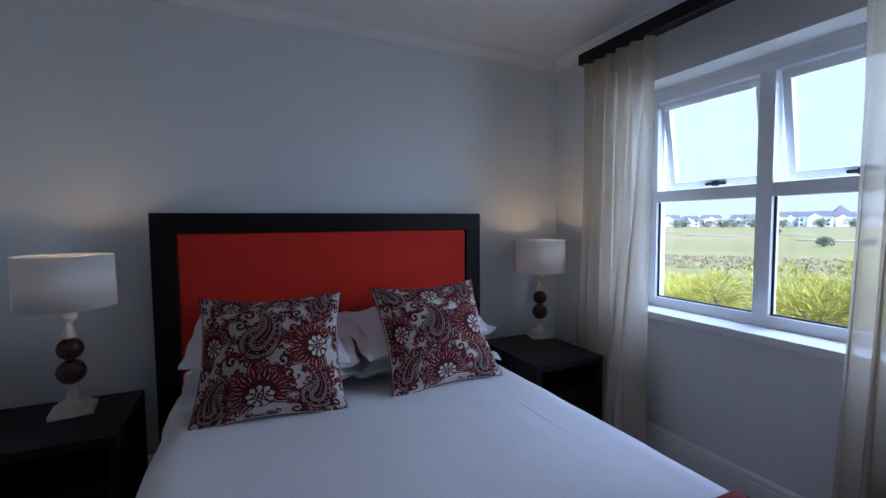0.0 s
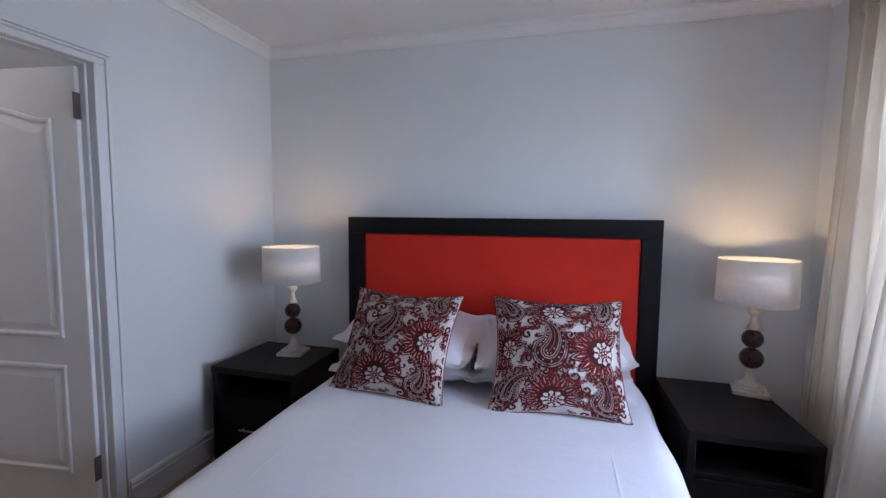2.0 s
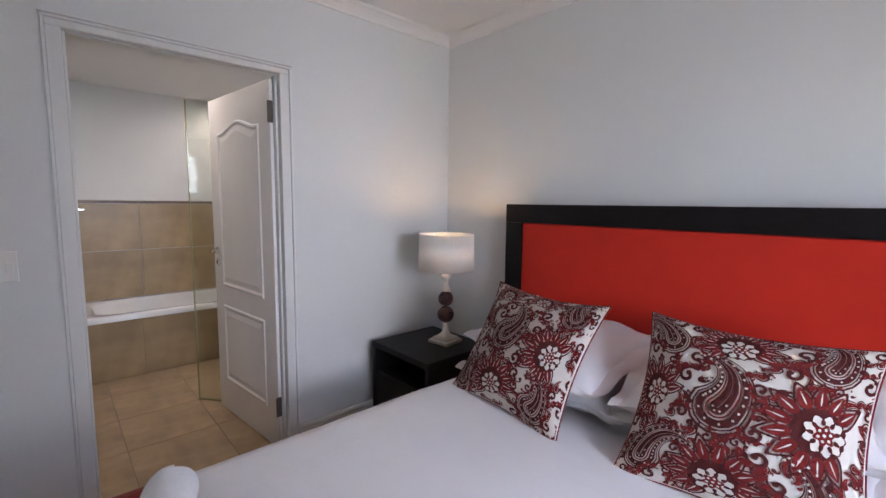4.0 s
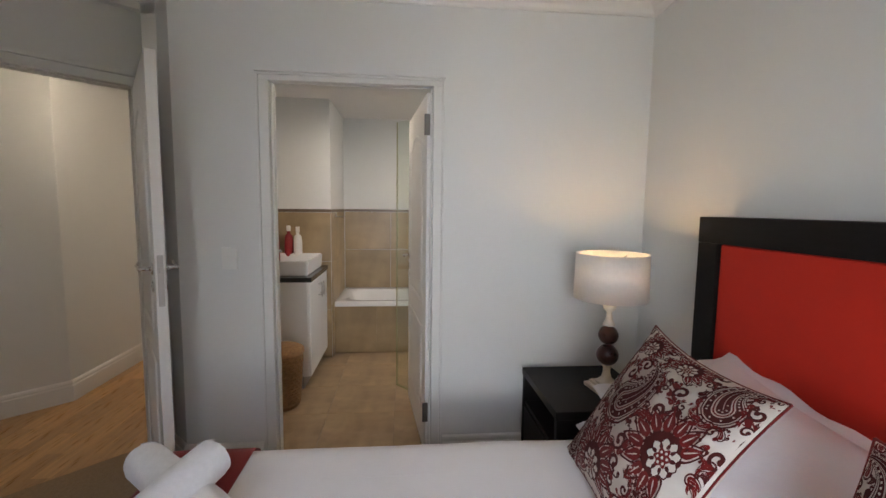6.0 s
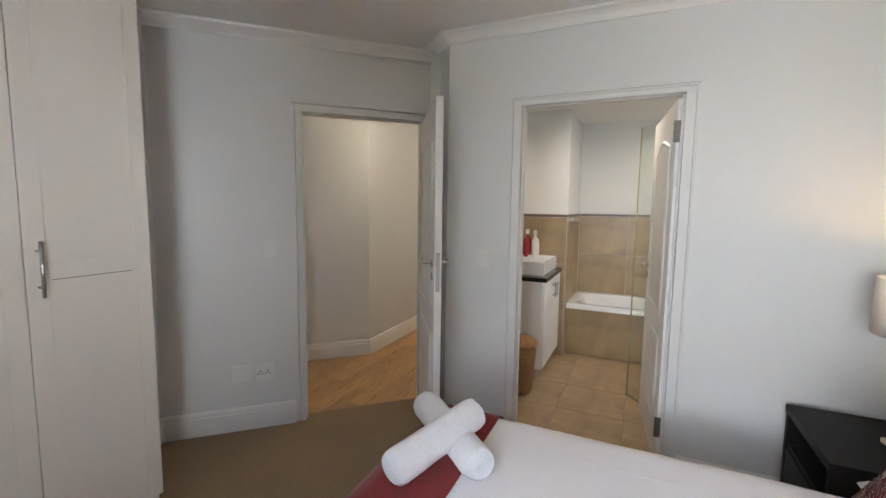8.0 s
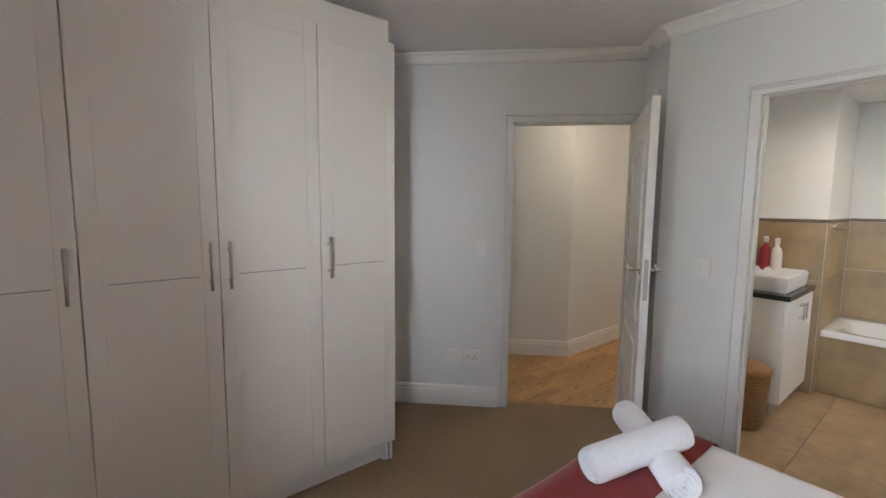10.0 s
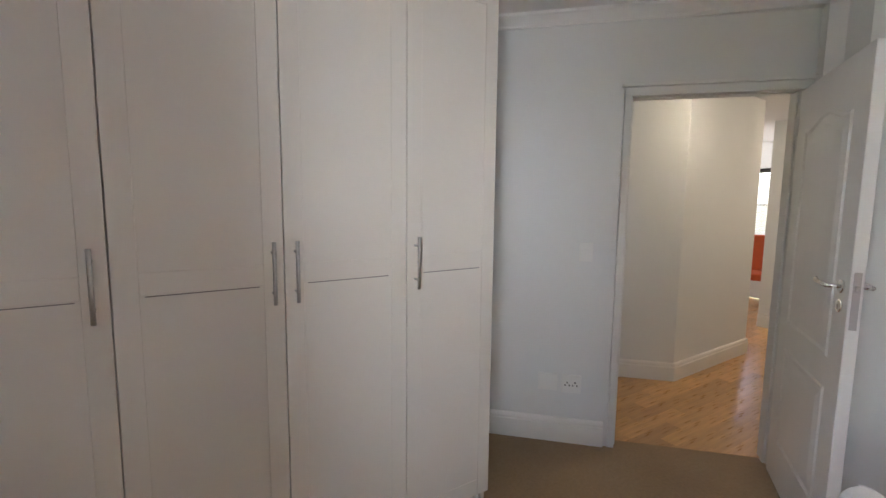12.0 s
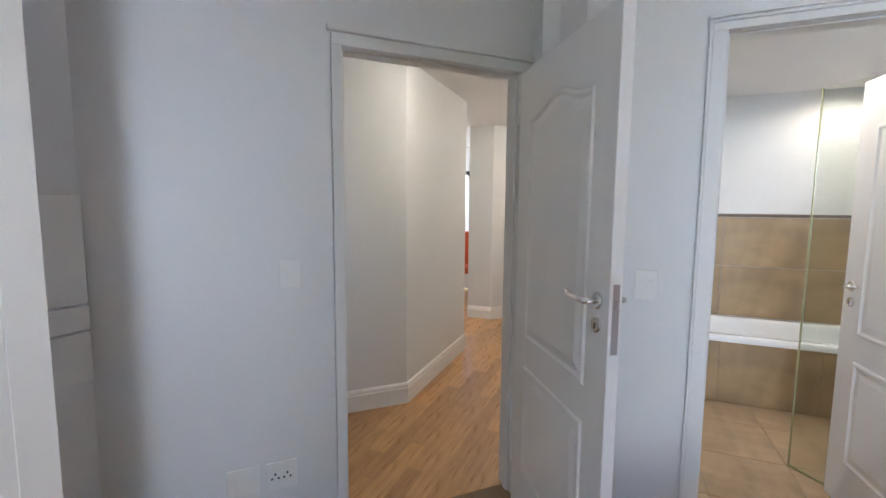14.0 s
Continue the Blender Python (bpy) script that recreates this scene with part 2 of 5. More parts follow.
def wall_slab(a, c, thick, z0, z1, holes=(), bm=None):
    """A wall with its face from a to c in plan (room to the left of a to c), thickness behind it, with holes (s0, s1, z0, z1)."""
    a, c = Vector(a).to_2d(), Vector(c).to_2d()
    d = (c - a)
    length = d.length
    d.normalize()
    out = Vector((d.y, -d.x)) * thick
    cuts = sorted({0.0, length, *[h[0] for h in holes], *[h[1] for h in holes]})
    b = bm or bmesh.new()
    for s0, s1 in zip(cuts, cuts[1:]):
        spans = [(z0, z1)]
        for h in holes:
            if h[0] <= s0 + 1e-6 and h[1] >= s1 - 1e-6:
                spans = [sp for lo, hi in spans for sp in ((lo, max(lo, h[2])), (min(hi, h[3]), hi)) if sp[1] - sp[0] > 1e-4]
        p, q = a + d * s0, a + d * s1
        for lo, hi in spans:
            prism([p, q, q + out, p + out], lo, hi, b)
    return b


def sweep(profile, path, bm=None, closed=False):
    """Profile (out, up) carried along plan points, mitred; out is to the left of the way."""
    pts = [Vector(p) for p in path]
    b = bmesh.new()
    rings = []
    n = len(pts)
    for i, p in enumerate(pts):
        prev = (p - pts[i - 1]).normalized() if i or closed else None
        nxt = (pts[(i + 1) % n] - p).normalized() if i < n - 1 or closed else None
        u = prev or nxt
        w = nxt or prev
        n1, n2 = Vector((-u.y, u.x)), Vector((-w.y, w.x))
        m = n1 + n2
        m = m / max(0.2, m.dot(n1))
        rings.append([b.verts.new((p.x + m.x * o, p.y + m.y * o, z)) for o, z in profile])
    k = len(profile)
    loops = list(zip(rings, rings[1:])) + ([(rings[-1], rings[0])] if closed else [])
    for r0, r1 in loops:
        for j in range(k):
            b.faces.new((r0[j], r0[(j + 1) % k], r1[(j + 1) % k], r1[j]))
    if not closed:
        b.faces.new(rings[0]), b.faces.new(rings[-1][::-1])
    bmesh.ops.recalc_face_normals(b, faces=b.faces[:])
    return merge(bm, b)


# ---------------------------------------------------------------- the plan
CEIL_Z = 2.47
XW, YB = 3.15, -3.88                    # window wall, wardrobe wall
C1 = Vector((0.0, -2.44))               # end of the bathroom wall
C2 = Vector((-0.255, -2.695))           # inner corner beside the passage door
C3 = Vector((0.93, -3.88))              # passage-door wall meets wardrobe wall
DIAG = (C3 - C2).normalized()
DLEN = (C3 - C2).length
DIN = Vector((0.7071, 0.7071))          # into the room from the passage-door wall

# floors
b = prism([(0.0, 0.0), (0.0, -2.44), (-0.255, -2.695), (0.93, -3.88), (XW, YB), (XW, 0.0)], -0.06, 0.0)
structure("floor", b, CARPET, "brown cut-pile carpet over the bedroom floor")
b = prism([(-5.35, 0.22), (-5.35, -5.75), (0.4, -5.75), (3.45, -4.2), (3.45, 0.22)], -0.26, -0.07)
structure("floor_slab", b, GROUT, "concrete slab under the rooms")

# bedroom walls
b = wall_slab((XW, 0), (0, 0), 0.22, 0, CEIL_Z)
structure("wall_north", b, PAINT, "pale grey painted plaster wall behind the bed")
b = wall_slab((0, 0), (0, -2.44), 0.11, 0, CEIL_Z, [(1.118, 2.026, 0, 2.04)])
structure("wall_west", b, PAINT, "pale grey painted wall with the bathroom doorway")
b = wall_slab(C1, C2, 0.11, 0, CEIL_Z)
structure("wall_return", b, PAINT, "short pale grey return wall beside the passage door")
b = wall_slab(C2, C3, 0.11, 0, CEIL_Z, [(0.0, 0.89, 0, 2.04)])
structure("wall_diagonal", b, PAINT, "pale grey angled wall with the passage doorway")
b = wall_slab(C3, (XW, YB), 0.2, 0, CEIL_Z)
structure("wall_south", b, PAINT, "pale grey wall behind the wardrobe")
WY0, WY1, WZ0, WZ1, WTOP = -0.68, -1.96, 0.80, 2.065, 2.098
b = wall_slab((XW, YB), (XW, 0), 0.30, 0, CEIL_Z, [(WY1 - YB, WY0 - YB, WZ0, WTOP)])
structure("wall_east", b, PAINT, "pale grey wall with the bedroom window")
b = prism([(-5.6, 0.5), (-5.6, -6.1), (3.7, -6.1), (3.7, 0.5)], CEIL_Z + 0.08, CEIL_Z + 0.2)
structure("roof_slab", b, GROUT, "concrete slab over the rooms")
b = prism([(-5.3, 0.2), (-5.3, -5.7), (0.4, -5.7), (3.43, -4.15), (3.43, 0.2)], -3.1, -0.2605)
structure("wall_lower_storey", b, PAINT, "plain painted wall of the storey below")
b = prism([(-0.36, 0.0), (-0.36, -2.75), (0.85, -3.96), (XW + 0.02, YB - 0.02), (XW + 0.02, 0.0)], CEIL_Z, CEIL_Z + 0.06)
structure("ceiling", b, CEIL, "smooth white plaster ceiling")

# cornice and skirting round the bedroom
COVE = [(0.0, CEIL_Z - 0.062), (0.012, CEIL_Z - 0.062), (0.016, CEIL_Z - 0.05), (0.03, CEIL_Z - 0.034), (0.05, CEIL_Z - 0.02),
        (0.066, CEIL_Z - 0.014), (0.07, CEIL_Z - 0.001), (0.0, CEIL_Z - 0.001)]
b = sweep(COVE, [(XW, 0), (0, 0), C1, C2, C3, (XW, YB)], closed=True)
for f in b.faces:                       # the ceiling's colour along the headboard wall stands in for light that hides it
    f.material_index = 1 if f.calc_center_median().y > -0.09 else 0
structure("cornice", b, [TRIM, CEIL], "white coved plaster cornice under the ceiling")
SKIRT = [(0.0, 0.0), (0.018, 0.0), (0.018, 0.112), (0.013, 0.118), (0.013, 0.126), (0.016, 0.130), (0.012, 0.143), (0.004, 0.150), (0.0, 0.150)]
for i, path in enumerate([[(XW, YB), (XW, 0), (0, 0), (0, -1.098)], [(0, -2.046), C1, C2 + (C1 - C2) * 0.05],
                          [C2 + DIAG * 0.914, C3, (1.33, YB)]]):
    b = sweep(SKIRT, path)
    structure("baseboard_%d" % (i + 1), b, TRIM, "white moulded skirting board")


# ---------------------------------------------------------------- doors
def door_frame(name, m, width, head, depth, label, face=0.034, top=0.034, bead=True):
    """Pressed frame round an opening; x along the wall, y out of the room's wall face into the room, opening from 0 to width."""
    b = bmesh.new()
    f, p = face, 0.010
    t = depth
    for x0, x1 in ((-f, 0.012), (width - 0.012, width + f)):
        box(x0, x1, -t - p, p, 0, head - 0.0115, 0.004, 2, b)
    box(-f, width + f, -t - p, p, head - 0.012, head + top, 0.004, 2, b)
    box(-f - 0.016, width + f + 0.016, 0.001, p + 0.016, head + top + (0.0115 if bead else 0.0005), head + top + 0.020, 0.003, 2, b)      # lip over the head
    # rebate stops
    box(0.0125, 0.024, -t * 0.62, -t * 0.25, 0, head - 0.0125, 0.003, 1, b)
    box(width - 0.024, width - 0.0125, -t * 0.62, -t * 0.25, 0, head - 0.0125, 0.003, 1, b)
    box(0.0245, width - 0.0245, -t * 0.62, -t * 0.25, head - 0.019, head - 0.0125, 0.003, 1, b)
    # thin outer bead
    if bead:
        for x0, x1 in ((-f - 0.011, -f - 0.0005), (width + f + 0.0005, width + f + 0.011)):
            box(x0, x1, 0.001, p + 0.007, 0, head + top, 0.002, 1, b)
        box(-f - 0.011, width + f + 0.011, 0.001, p + 0.007, head + top + 0.0005, head + top + 0.011, 0.002, 1, b)
    turned(b, m)
    return structure(name, b, FRAME, label)


def arched_ring(w, h, arch, inset, n=14):
    """Outline of a panel whose top edge swells in the middle; centred on x, from z = 0."""
    pts = [(-w / 2 + inset, inset), (w / 2 - inset, inset)]
    for i in range(n + 1):
        u = 1 - 2 * i / n
        k = 0.5 * (1 + math.cos(math.pi * min(1, abs(u) / 0.92))) if arch else 0
        pts.append((u * (w / 2 - inset), h - inset - arch + arch * k))
    return pts


def raised_panel(w, h, arch, bm, m):
    """Moulded panel in relief: a proud rim, a sunk valley and a raised field."""
    b = bmesh.new()
    rings = []
    for inset, y in ((0.0, 0.0), (0.006, 0.007), (0.016, 0.008), (0.026, 0.001), (0.034, 0.001), (0.062, 0.0065)):
        rings.append([b.verts.new((x, y, z)) for x, z in arched_ring(w, h, arch, inset)])
    n = len(rings[0])
    for r0, r1 in zip(rings, rings[1:]):
        for i in range(n):
            b.faces.new((r0[i], r0[(i + 1) % n], r1[(i + 1) % n], r1[i]))
    b.faces.new(rings[-1])
    bmesh.ops.recalc_face_normals(b, faces=b.faces[:])
    turned(b, m)
    return merge(bm, b)


def lever(parent, x, z, side, flip):
    """Lever handle with round rose and keyhole rose; side is +1 or -1 in y."""
    yy = 0.02 * side
    b = lathe([(0.0, 0.0), (0.026, 0.0), (0.026, 0.006), (0.022, 0.009), (0.0, 0.009)], 24)
    turned(b, pose(x, yy, z, -90 * side))
    rod((x, yy, z), (x, yy + 0.048 * side, z), 0.0085, 16, b)
    end = x - 0.115 * flip
    rod((x + 0.004 * flip, yy + 0.046 * side, z), (end + 0.02 * flip, yy + 0.05 * side, z + 0.004), 0.0085, 16, b)
    rod((end + 0.024 * flip, yy + 0.05 * side, z + 0.004), (end, yy + 0.046 * side, z + 0.012), 0.0075, 16, b)
    h = part("door_handle", b, CHROME, parent, "polished chrome lever handle", True)
    b = lathe([(0.0, 0.0), (0.024, 0.0), (0.024, 0.006), (0.02, 0.008), (0.0, 0.008)], 24)
    turned(b, pose(x, yy, z - 0.075, -90 * side))
    k = part("key_rose", b, CHROME, parent, "round chrome keyhole plate", True)
    b = box(x - 0.003, x + 0.003, yy + 0.0082 * side - 0.0005, yy + 0.0082 * side + 0.0005, z - 0.086, z - 0.068)
    part("keyhole", b, BLACK, k)
    return h


def door_leaf(name, m, width, height, label, grip, hinge=HINGE):
    """Leaf from the hinge at x = 0 to x = width, thickness 40 mm centred on y, on the floor."""
    root = tagged(thing(name, m, label, "door"), kind="")
    b = box(0, width, -0.02, 0.02, 0.008, height, 0.002, 1)
    part("leaf", b, DOORM, root)
    w = width - 0.25
    for side in (1, -1):
        turn = pose(width / 2, 0.0195 * side, 0, 0, 0, 0 if side > 0 else 180)
        for z0, h, arch in ((0.22, 0.50, 0.0), (0.84, 1.0, 0.05)):
            b = raised_panel(w, h, arch, None, turn @ pose(0, 0, z0))
            part("moulded_panel", b, DOORM, root)
    lever(root, width - 0.062, grip, 1, 1)
    lever(root, width - 0.062, grip, -1, 1)
    b = box(width + 0.0003, width + 0.0025, -0.011, 0.011, grip - 0.15, grip + 0.06, 0.0005, 1)
    lp = part("lock_plate", b, STEEL, root, "brushed steel lock plate")
    b = box(width + 0.0028, width + 0.011, -0.006, 0.006, grip - 0.012, grip + 0.012, 0.002, 1)
    part("latch", b, STEEL, lp)
    for z in (0.20, 1.78):
        b = box(-0.005, -0.0005, -0.02, 0.034, z, z + 0.11, 0.0005, 1)
        rod((-0.009, -0.022, z), (-0.009, -0.022, z + 0.10), 0.0075, 12, b)
        part("hinge", b, hinge, root, "dull steel butt hinge" if hinge == HINGE else "painted butt hinge")
    return root


BY0, BY1 = -1.993, -1.151                # bathroom doorway
door_frame("trim_bathroom_door", pose(0, BY0, 0, 0, 0, 90) @ Matrix.Scale(-1, 4, (0, 1, 0)), BY1 - BY0, 2.026, 0.11,
           "white enamelled door frame of the bathroom", top=0.016)
DM = Matrix(((DIAG.x, DIN.x, 0, C2.x), (DIAG.y, DIN.y, 0, C2.y), (0, 0, 1, 0), (0, 0, 0, 1)))
door_frame("trim_passage_door", DM @ pose(0.037, 0, 0), 0.825, 2.026, 0.11, "white enamelled door frame to the passage", face=0.026, bead=False)
# leaf of the bathroom, folded back into the bathroom
a = math.degrees(math.atan2(-1.275 + 1.193, -0.84 + 0.062))
door_leaf("door_1", pose(-0.062, -1.172, 0, 0, 0, a), 0.80, 1.998, "white moulded panel door standing open into the bathroom", 1.062)
# leaf of the passage door, open into the bedroom
H = C2 + DIAG * 0.05 + DIN * 0.035
E2 = Vector((0.437, -2.293))
a = math.degrees(math.atan2(E2.y - H.y, E2.x - H.x))
door_leaf("door_2", pose(H.x, H.y, 0, 0, 0, a), (E2 - H).length, 1.998, "white moulded panel door standing open into the bedroom", 1.135, FRAME)

# ---------------------------------------------------------------- window
def bar(parent, name, x0, x1, y0, y1, z0, z1, material=ALU, bev=0.004, label=""):
    return part(name, box(x0, x1, min(y0, y1), max(y0, y1), z0, z1, bev, 2), material, parent, label)


win = tagged(new("window_1"), "white aluminium window with two top-hung sashes ajar over fixed panes", "window", "", "structure")
XG = 3.34
ymid = (WY0 + WY1) / 2
bar(win, "window_frame", XG - 0.03, XG + 0.03, WY0, WY0 - 0.05, WZ0, WZ1)
bar(win, "window_frame", XG - 0.03, XG + 0.03, WY1, WY1 + 0.05, WZ0, WZ1)
bar(win, "window_frame", XG - 0.03, XG + 0.03, WY0 - 0.0505, WY1 + 0.0505, WZ1 - 0.05, WZ1)
bar(win, "window_frame", XG - 0.03, XG + 0.03, WY0 - 0.0505, WY1 + 0.0505, WZ0, WZ0 + 0.06)
bar(win, "window_frame", XG - 0.028, XG + 0.028, WY0, WY1, WZ1 + 0.0005, WTOP)
bar(win, "mullion", XG - 0.032, XG + 0.032, ymid + 0.036, ymid - 0.036, WZ0 + 0.0605, WZ1 - 0.0505)
for y0, y1 in ((WY0 - 0.0505, ymid + 0.0365), (ymid - 0.0365, WY1 + 0.0505)):
    bar(win, "transom", XG - 0.03, XG + 0.03, y0, y1, 1.43, 1.495)
    pane = part("pane", box(XG - 0.002, XG + 0.002, y1, y0, WZ0 + 0.06, 1.43), GLASS, win)
    pane.visible_shadow = False
    for q0, q1, r0, r1 in ((y0, y0 - 0.010, WZ0 + 0.0605, 1.4295), (y1, y1 + 0.010, WZ0 + 0.0605, 1.4295)):
        bar(win, "glazing_bead", XG - 0.012, XG - 0.0025, q0, q1, r0, r1, BLACK, 0.001)
    bar(win, "glazing_bead", XG - 0.012, XG - 0.0025, y0 - 0.0105, y1 + 0.0105, WZ0 + 0.0605, WZ0 + 0.068, BLACK, 0.001)
    # top-hung sash, hinged at its head, swung out at the foot
    h = WZ1 - 0.055 - 1.50
    sash = part("sash", box(0, 0.036, y1 + 0.003, y0 - 0.003, -0.040, 0.0, 0.004), ALU, win, "white sash frame ajar")
    sash.matrix_world = pose(XG, 0, WZ1 - 0.056, 0, -9.5, 0)
    box_parts = [(0, 0.036, y1 + 0.003, y0 - 0.003, -h, -h + 0.040), (0, 0.036, y0 - 0.040, y0 - 0.003, -h + 0.0405, -0.0405),
                 (0, 0.036, y1 + 0.003, y1 + 0.040, -h + 0.0405, -0.0405)]
    for bp in box_parts:
        part("sash_bar", box(*bp, 0.004), ALU, sash)
    pane = part("pane", box(0.014, 0.018, y1 + 0.04, y0 - 0.04, -h + 0.04, -0.04), GLASS, sash)
    pane.visible_shadow = False
    ym = (y0 + y1) / 2 - 0.01
    bb = box(-0.018, -0.004, ym - 0.055, ym + 0.055, -h + 0.010, -h + 0.026, 0.004)
    box(-0.016, -0.004, ym - 0.018, ym + 0.018, -h + 0.004, -h + 0.034, 0.004, 2, bb)
    part("window_catch", bb, BLACK, sash, "black peg-stay catch")
b = box(XW - 0.022, XG - 0.031, WY1 - 0.012, WY0 + 0.012, WZ0 - 0.036, WZ0 + 0.004, 0.006)
part("window_sill", b, TRIM, win, "white painted inner sill")
b = box(XG + 0.031, XW + 0.34, WY1 - 0.02, WY0 + 0.02, WZ0 - 0.05, WZ0 - 0.002, 0.005)
part("outer_sill", b, TRIM, win)


# ---------------------------------------------------------------- curtains and rail
def curtain(name, y0, y1, x, z0, z1, folds, label, seed, deep):
    """Hangs from y0 to y1 in uneven folds; past the line deep they swell out into the room towards the hem."""
    rnd = random.Random(seed)
    nu, nv = folds * 12, 30
    way = 1 if y1 > y0 else -1
    widths = [rnd.uniform(0.7, 1.35) for _ in range(folds)]
    total = sum(widths)
    edges = [sum(widths[:i]) / total for i in range(folds + 1)]
    ph = [rnd.uniform(-0.5, 0.5) for _ in range(folds)]
    gain = [rnd.uniform(0.7, 1.25) for _ in range(folds)]

    def place(u, v):
        f = min(folds - 1, max(i for i in range(folds) if edges[i] <= u + 1e-9))
        k = (u - edges[f]) / (edges[f + 1] - edges[f])
        y = y0 + (y1 - y0) * u
        out = max(0.0, min(1.0, (deep - y) / 0.10)) if deep is not None else 1.0
        fall = min(1.0, v * 1.15) ** 1.2
        amp = (0.018 + 0.028 * fall + 0.040 * out * fall) * (1 + (gain[f] - 1) * fall)
        wave = math.cos(2 * math.pi * k)
        xx = x - 0.035 * fall - 0.050 * out * fall + amp * wave + 0.006 * math.sin(7 * u + 5 * v + ph[f])
        yy = y + (0.022 * math.sin(4 * math.pi * k + ph[f]) + 0.012 * ph[f]) * fall
        mid = (y0 + y1) / 2
        yy = mid + (yy - mid) * (1 - 0.03 * math.sin(math.pi * min(1, v * 1.05)))
        return (xx, yy, z1 + (z0 - z1) * v)

    b = bmesh.new()
    grid = [[b.verts.new(place(i / nu, j / nv)) for i in range(nu + 1)] for j in range(nv + 1)]
    for r0, r1 in zip(grid, grid[1:]):
        for i in range(nu):
            b.faces.new((r0[i], r0[i + 1], r1[i + 1], r1[i]))
    root = thing(name, pose(0, 0, 0), label, "curtain", "curtains at the window")
    part("drop", b, VOILE, root, "", True)
    # the gathered heading: a second layer turned over at the top
    b = bmesh.new()
    rows = []
    for h in (0.024, 0.0, -0.05, -0.10, -0.125):
        row = []
        for i in range(nu + 1):
            q = place(i / nu, max(0.0, -h) / (z1 - z0))
            row.append(b.verts.new((q[0] - 0.006 + 0.004 * math.sin(i * 1.9), q[1], z1 + h)))
        rows.append(row)
    for r0, r1 in zip(rows, rows[1:]):
        for i in range(nu):
            b.faces.new((r0[i], r0[i + 1], r1[i + 1], r1[i]))
    part("heading", b, VOILE, root, "gathered heading", True)
    return root


curtain("curtain", -0.43, -0.935, 3.0, 0.02, 2.285, 6, "cream sheer curtain gathered beside the window", 3, -0.74)
curtain("curtain", -1.78, -2.28, 3.0, 0.02, 2.285, 6, "cream sheer curtain gathered beside the window", 5, None)
rail = thing("curtain_rail", pose(0, 0, 0), "dark-stained square timber curtain rail over the window", "curtain rail")
part("pole", box(2.965, 3.045, -2.33, -0.425, 2.285, 2.352, 0.004), DARK, rail)
for yy in (-0.52, -1.38, -2.24):
    part("bracket", box(3.046, XW - 0.001, yy - 0.02, yy + 0.02, 2.30, 2.345, 0.003), DARK, rail)

# ---------------------------------------------------------------- bed
BX0, BX1, BYF, BZ = 0.715, 2.345, -2.15, 0.545
bed = thing("bed", pose(1.535, -1.1, 0), "double bed with a black-framed red upholstered headboard and white bedding", "bed")
bed_inv = pose(-1.535, 1.1, 0)


def bedpart(name, bm, material, label="", smooth=False, parent=None):
    return part(name, turned(bm, bed_inv), material, parent or bed, label, smooth)


HX0, HX1, HZ = 0.636, 2.426, 1.377
bedpart("headboard_rail", box(HX0, HX1, -0.135, -0.03, HZ - 0.10, HZ, 0.004), DARK, "black timber headboard frame")
bedpart("headboard_post", box(HX0, HX0 + 0.106, -0.134, -0.03, 0.0, HZ - 0.1005, 0.004), DARK)
bedpart("headboard_post", box(HX1 - 0.100, HX1, -0.134, -0.03, 0.0, HZ - 0.1005, 0.004), DARK)
bedpart("headboard_panel", box(HX0 + 0.1065, HX1 - 0.1005, -0.122, -0.05, 0.25, HZ - 0.101, 0.012, 3), RED, "bright red upholstered panel")
bedpart("base", box(BX0 + 0.05, BX1 - 0.05, BYF + 0.05, -0.14, 0.06, 0.28, 0.015), DARK, "dark bed base")
for x in (BX0 + 0.1, BX1 - 0.16):
    for y in (BYF + 0.10, -0.28):
        bedpart("foot", box(x, x + 0.06, y, y + 0.06, 0.0, 0.06, 0.006), DARK)


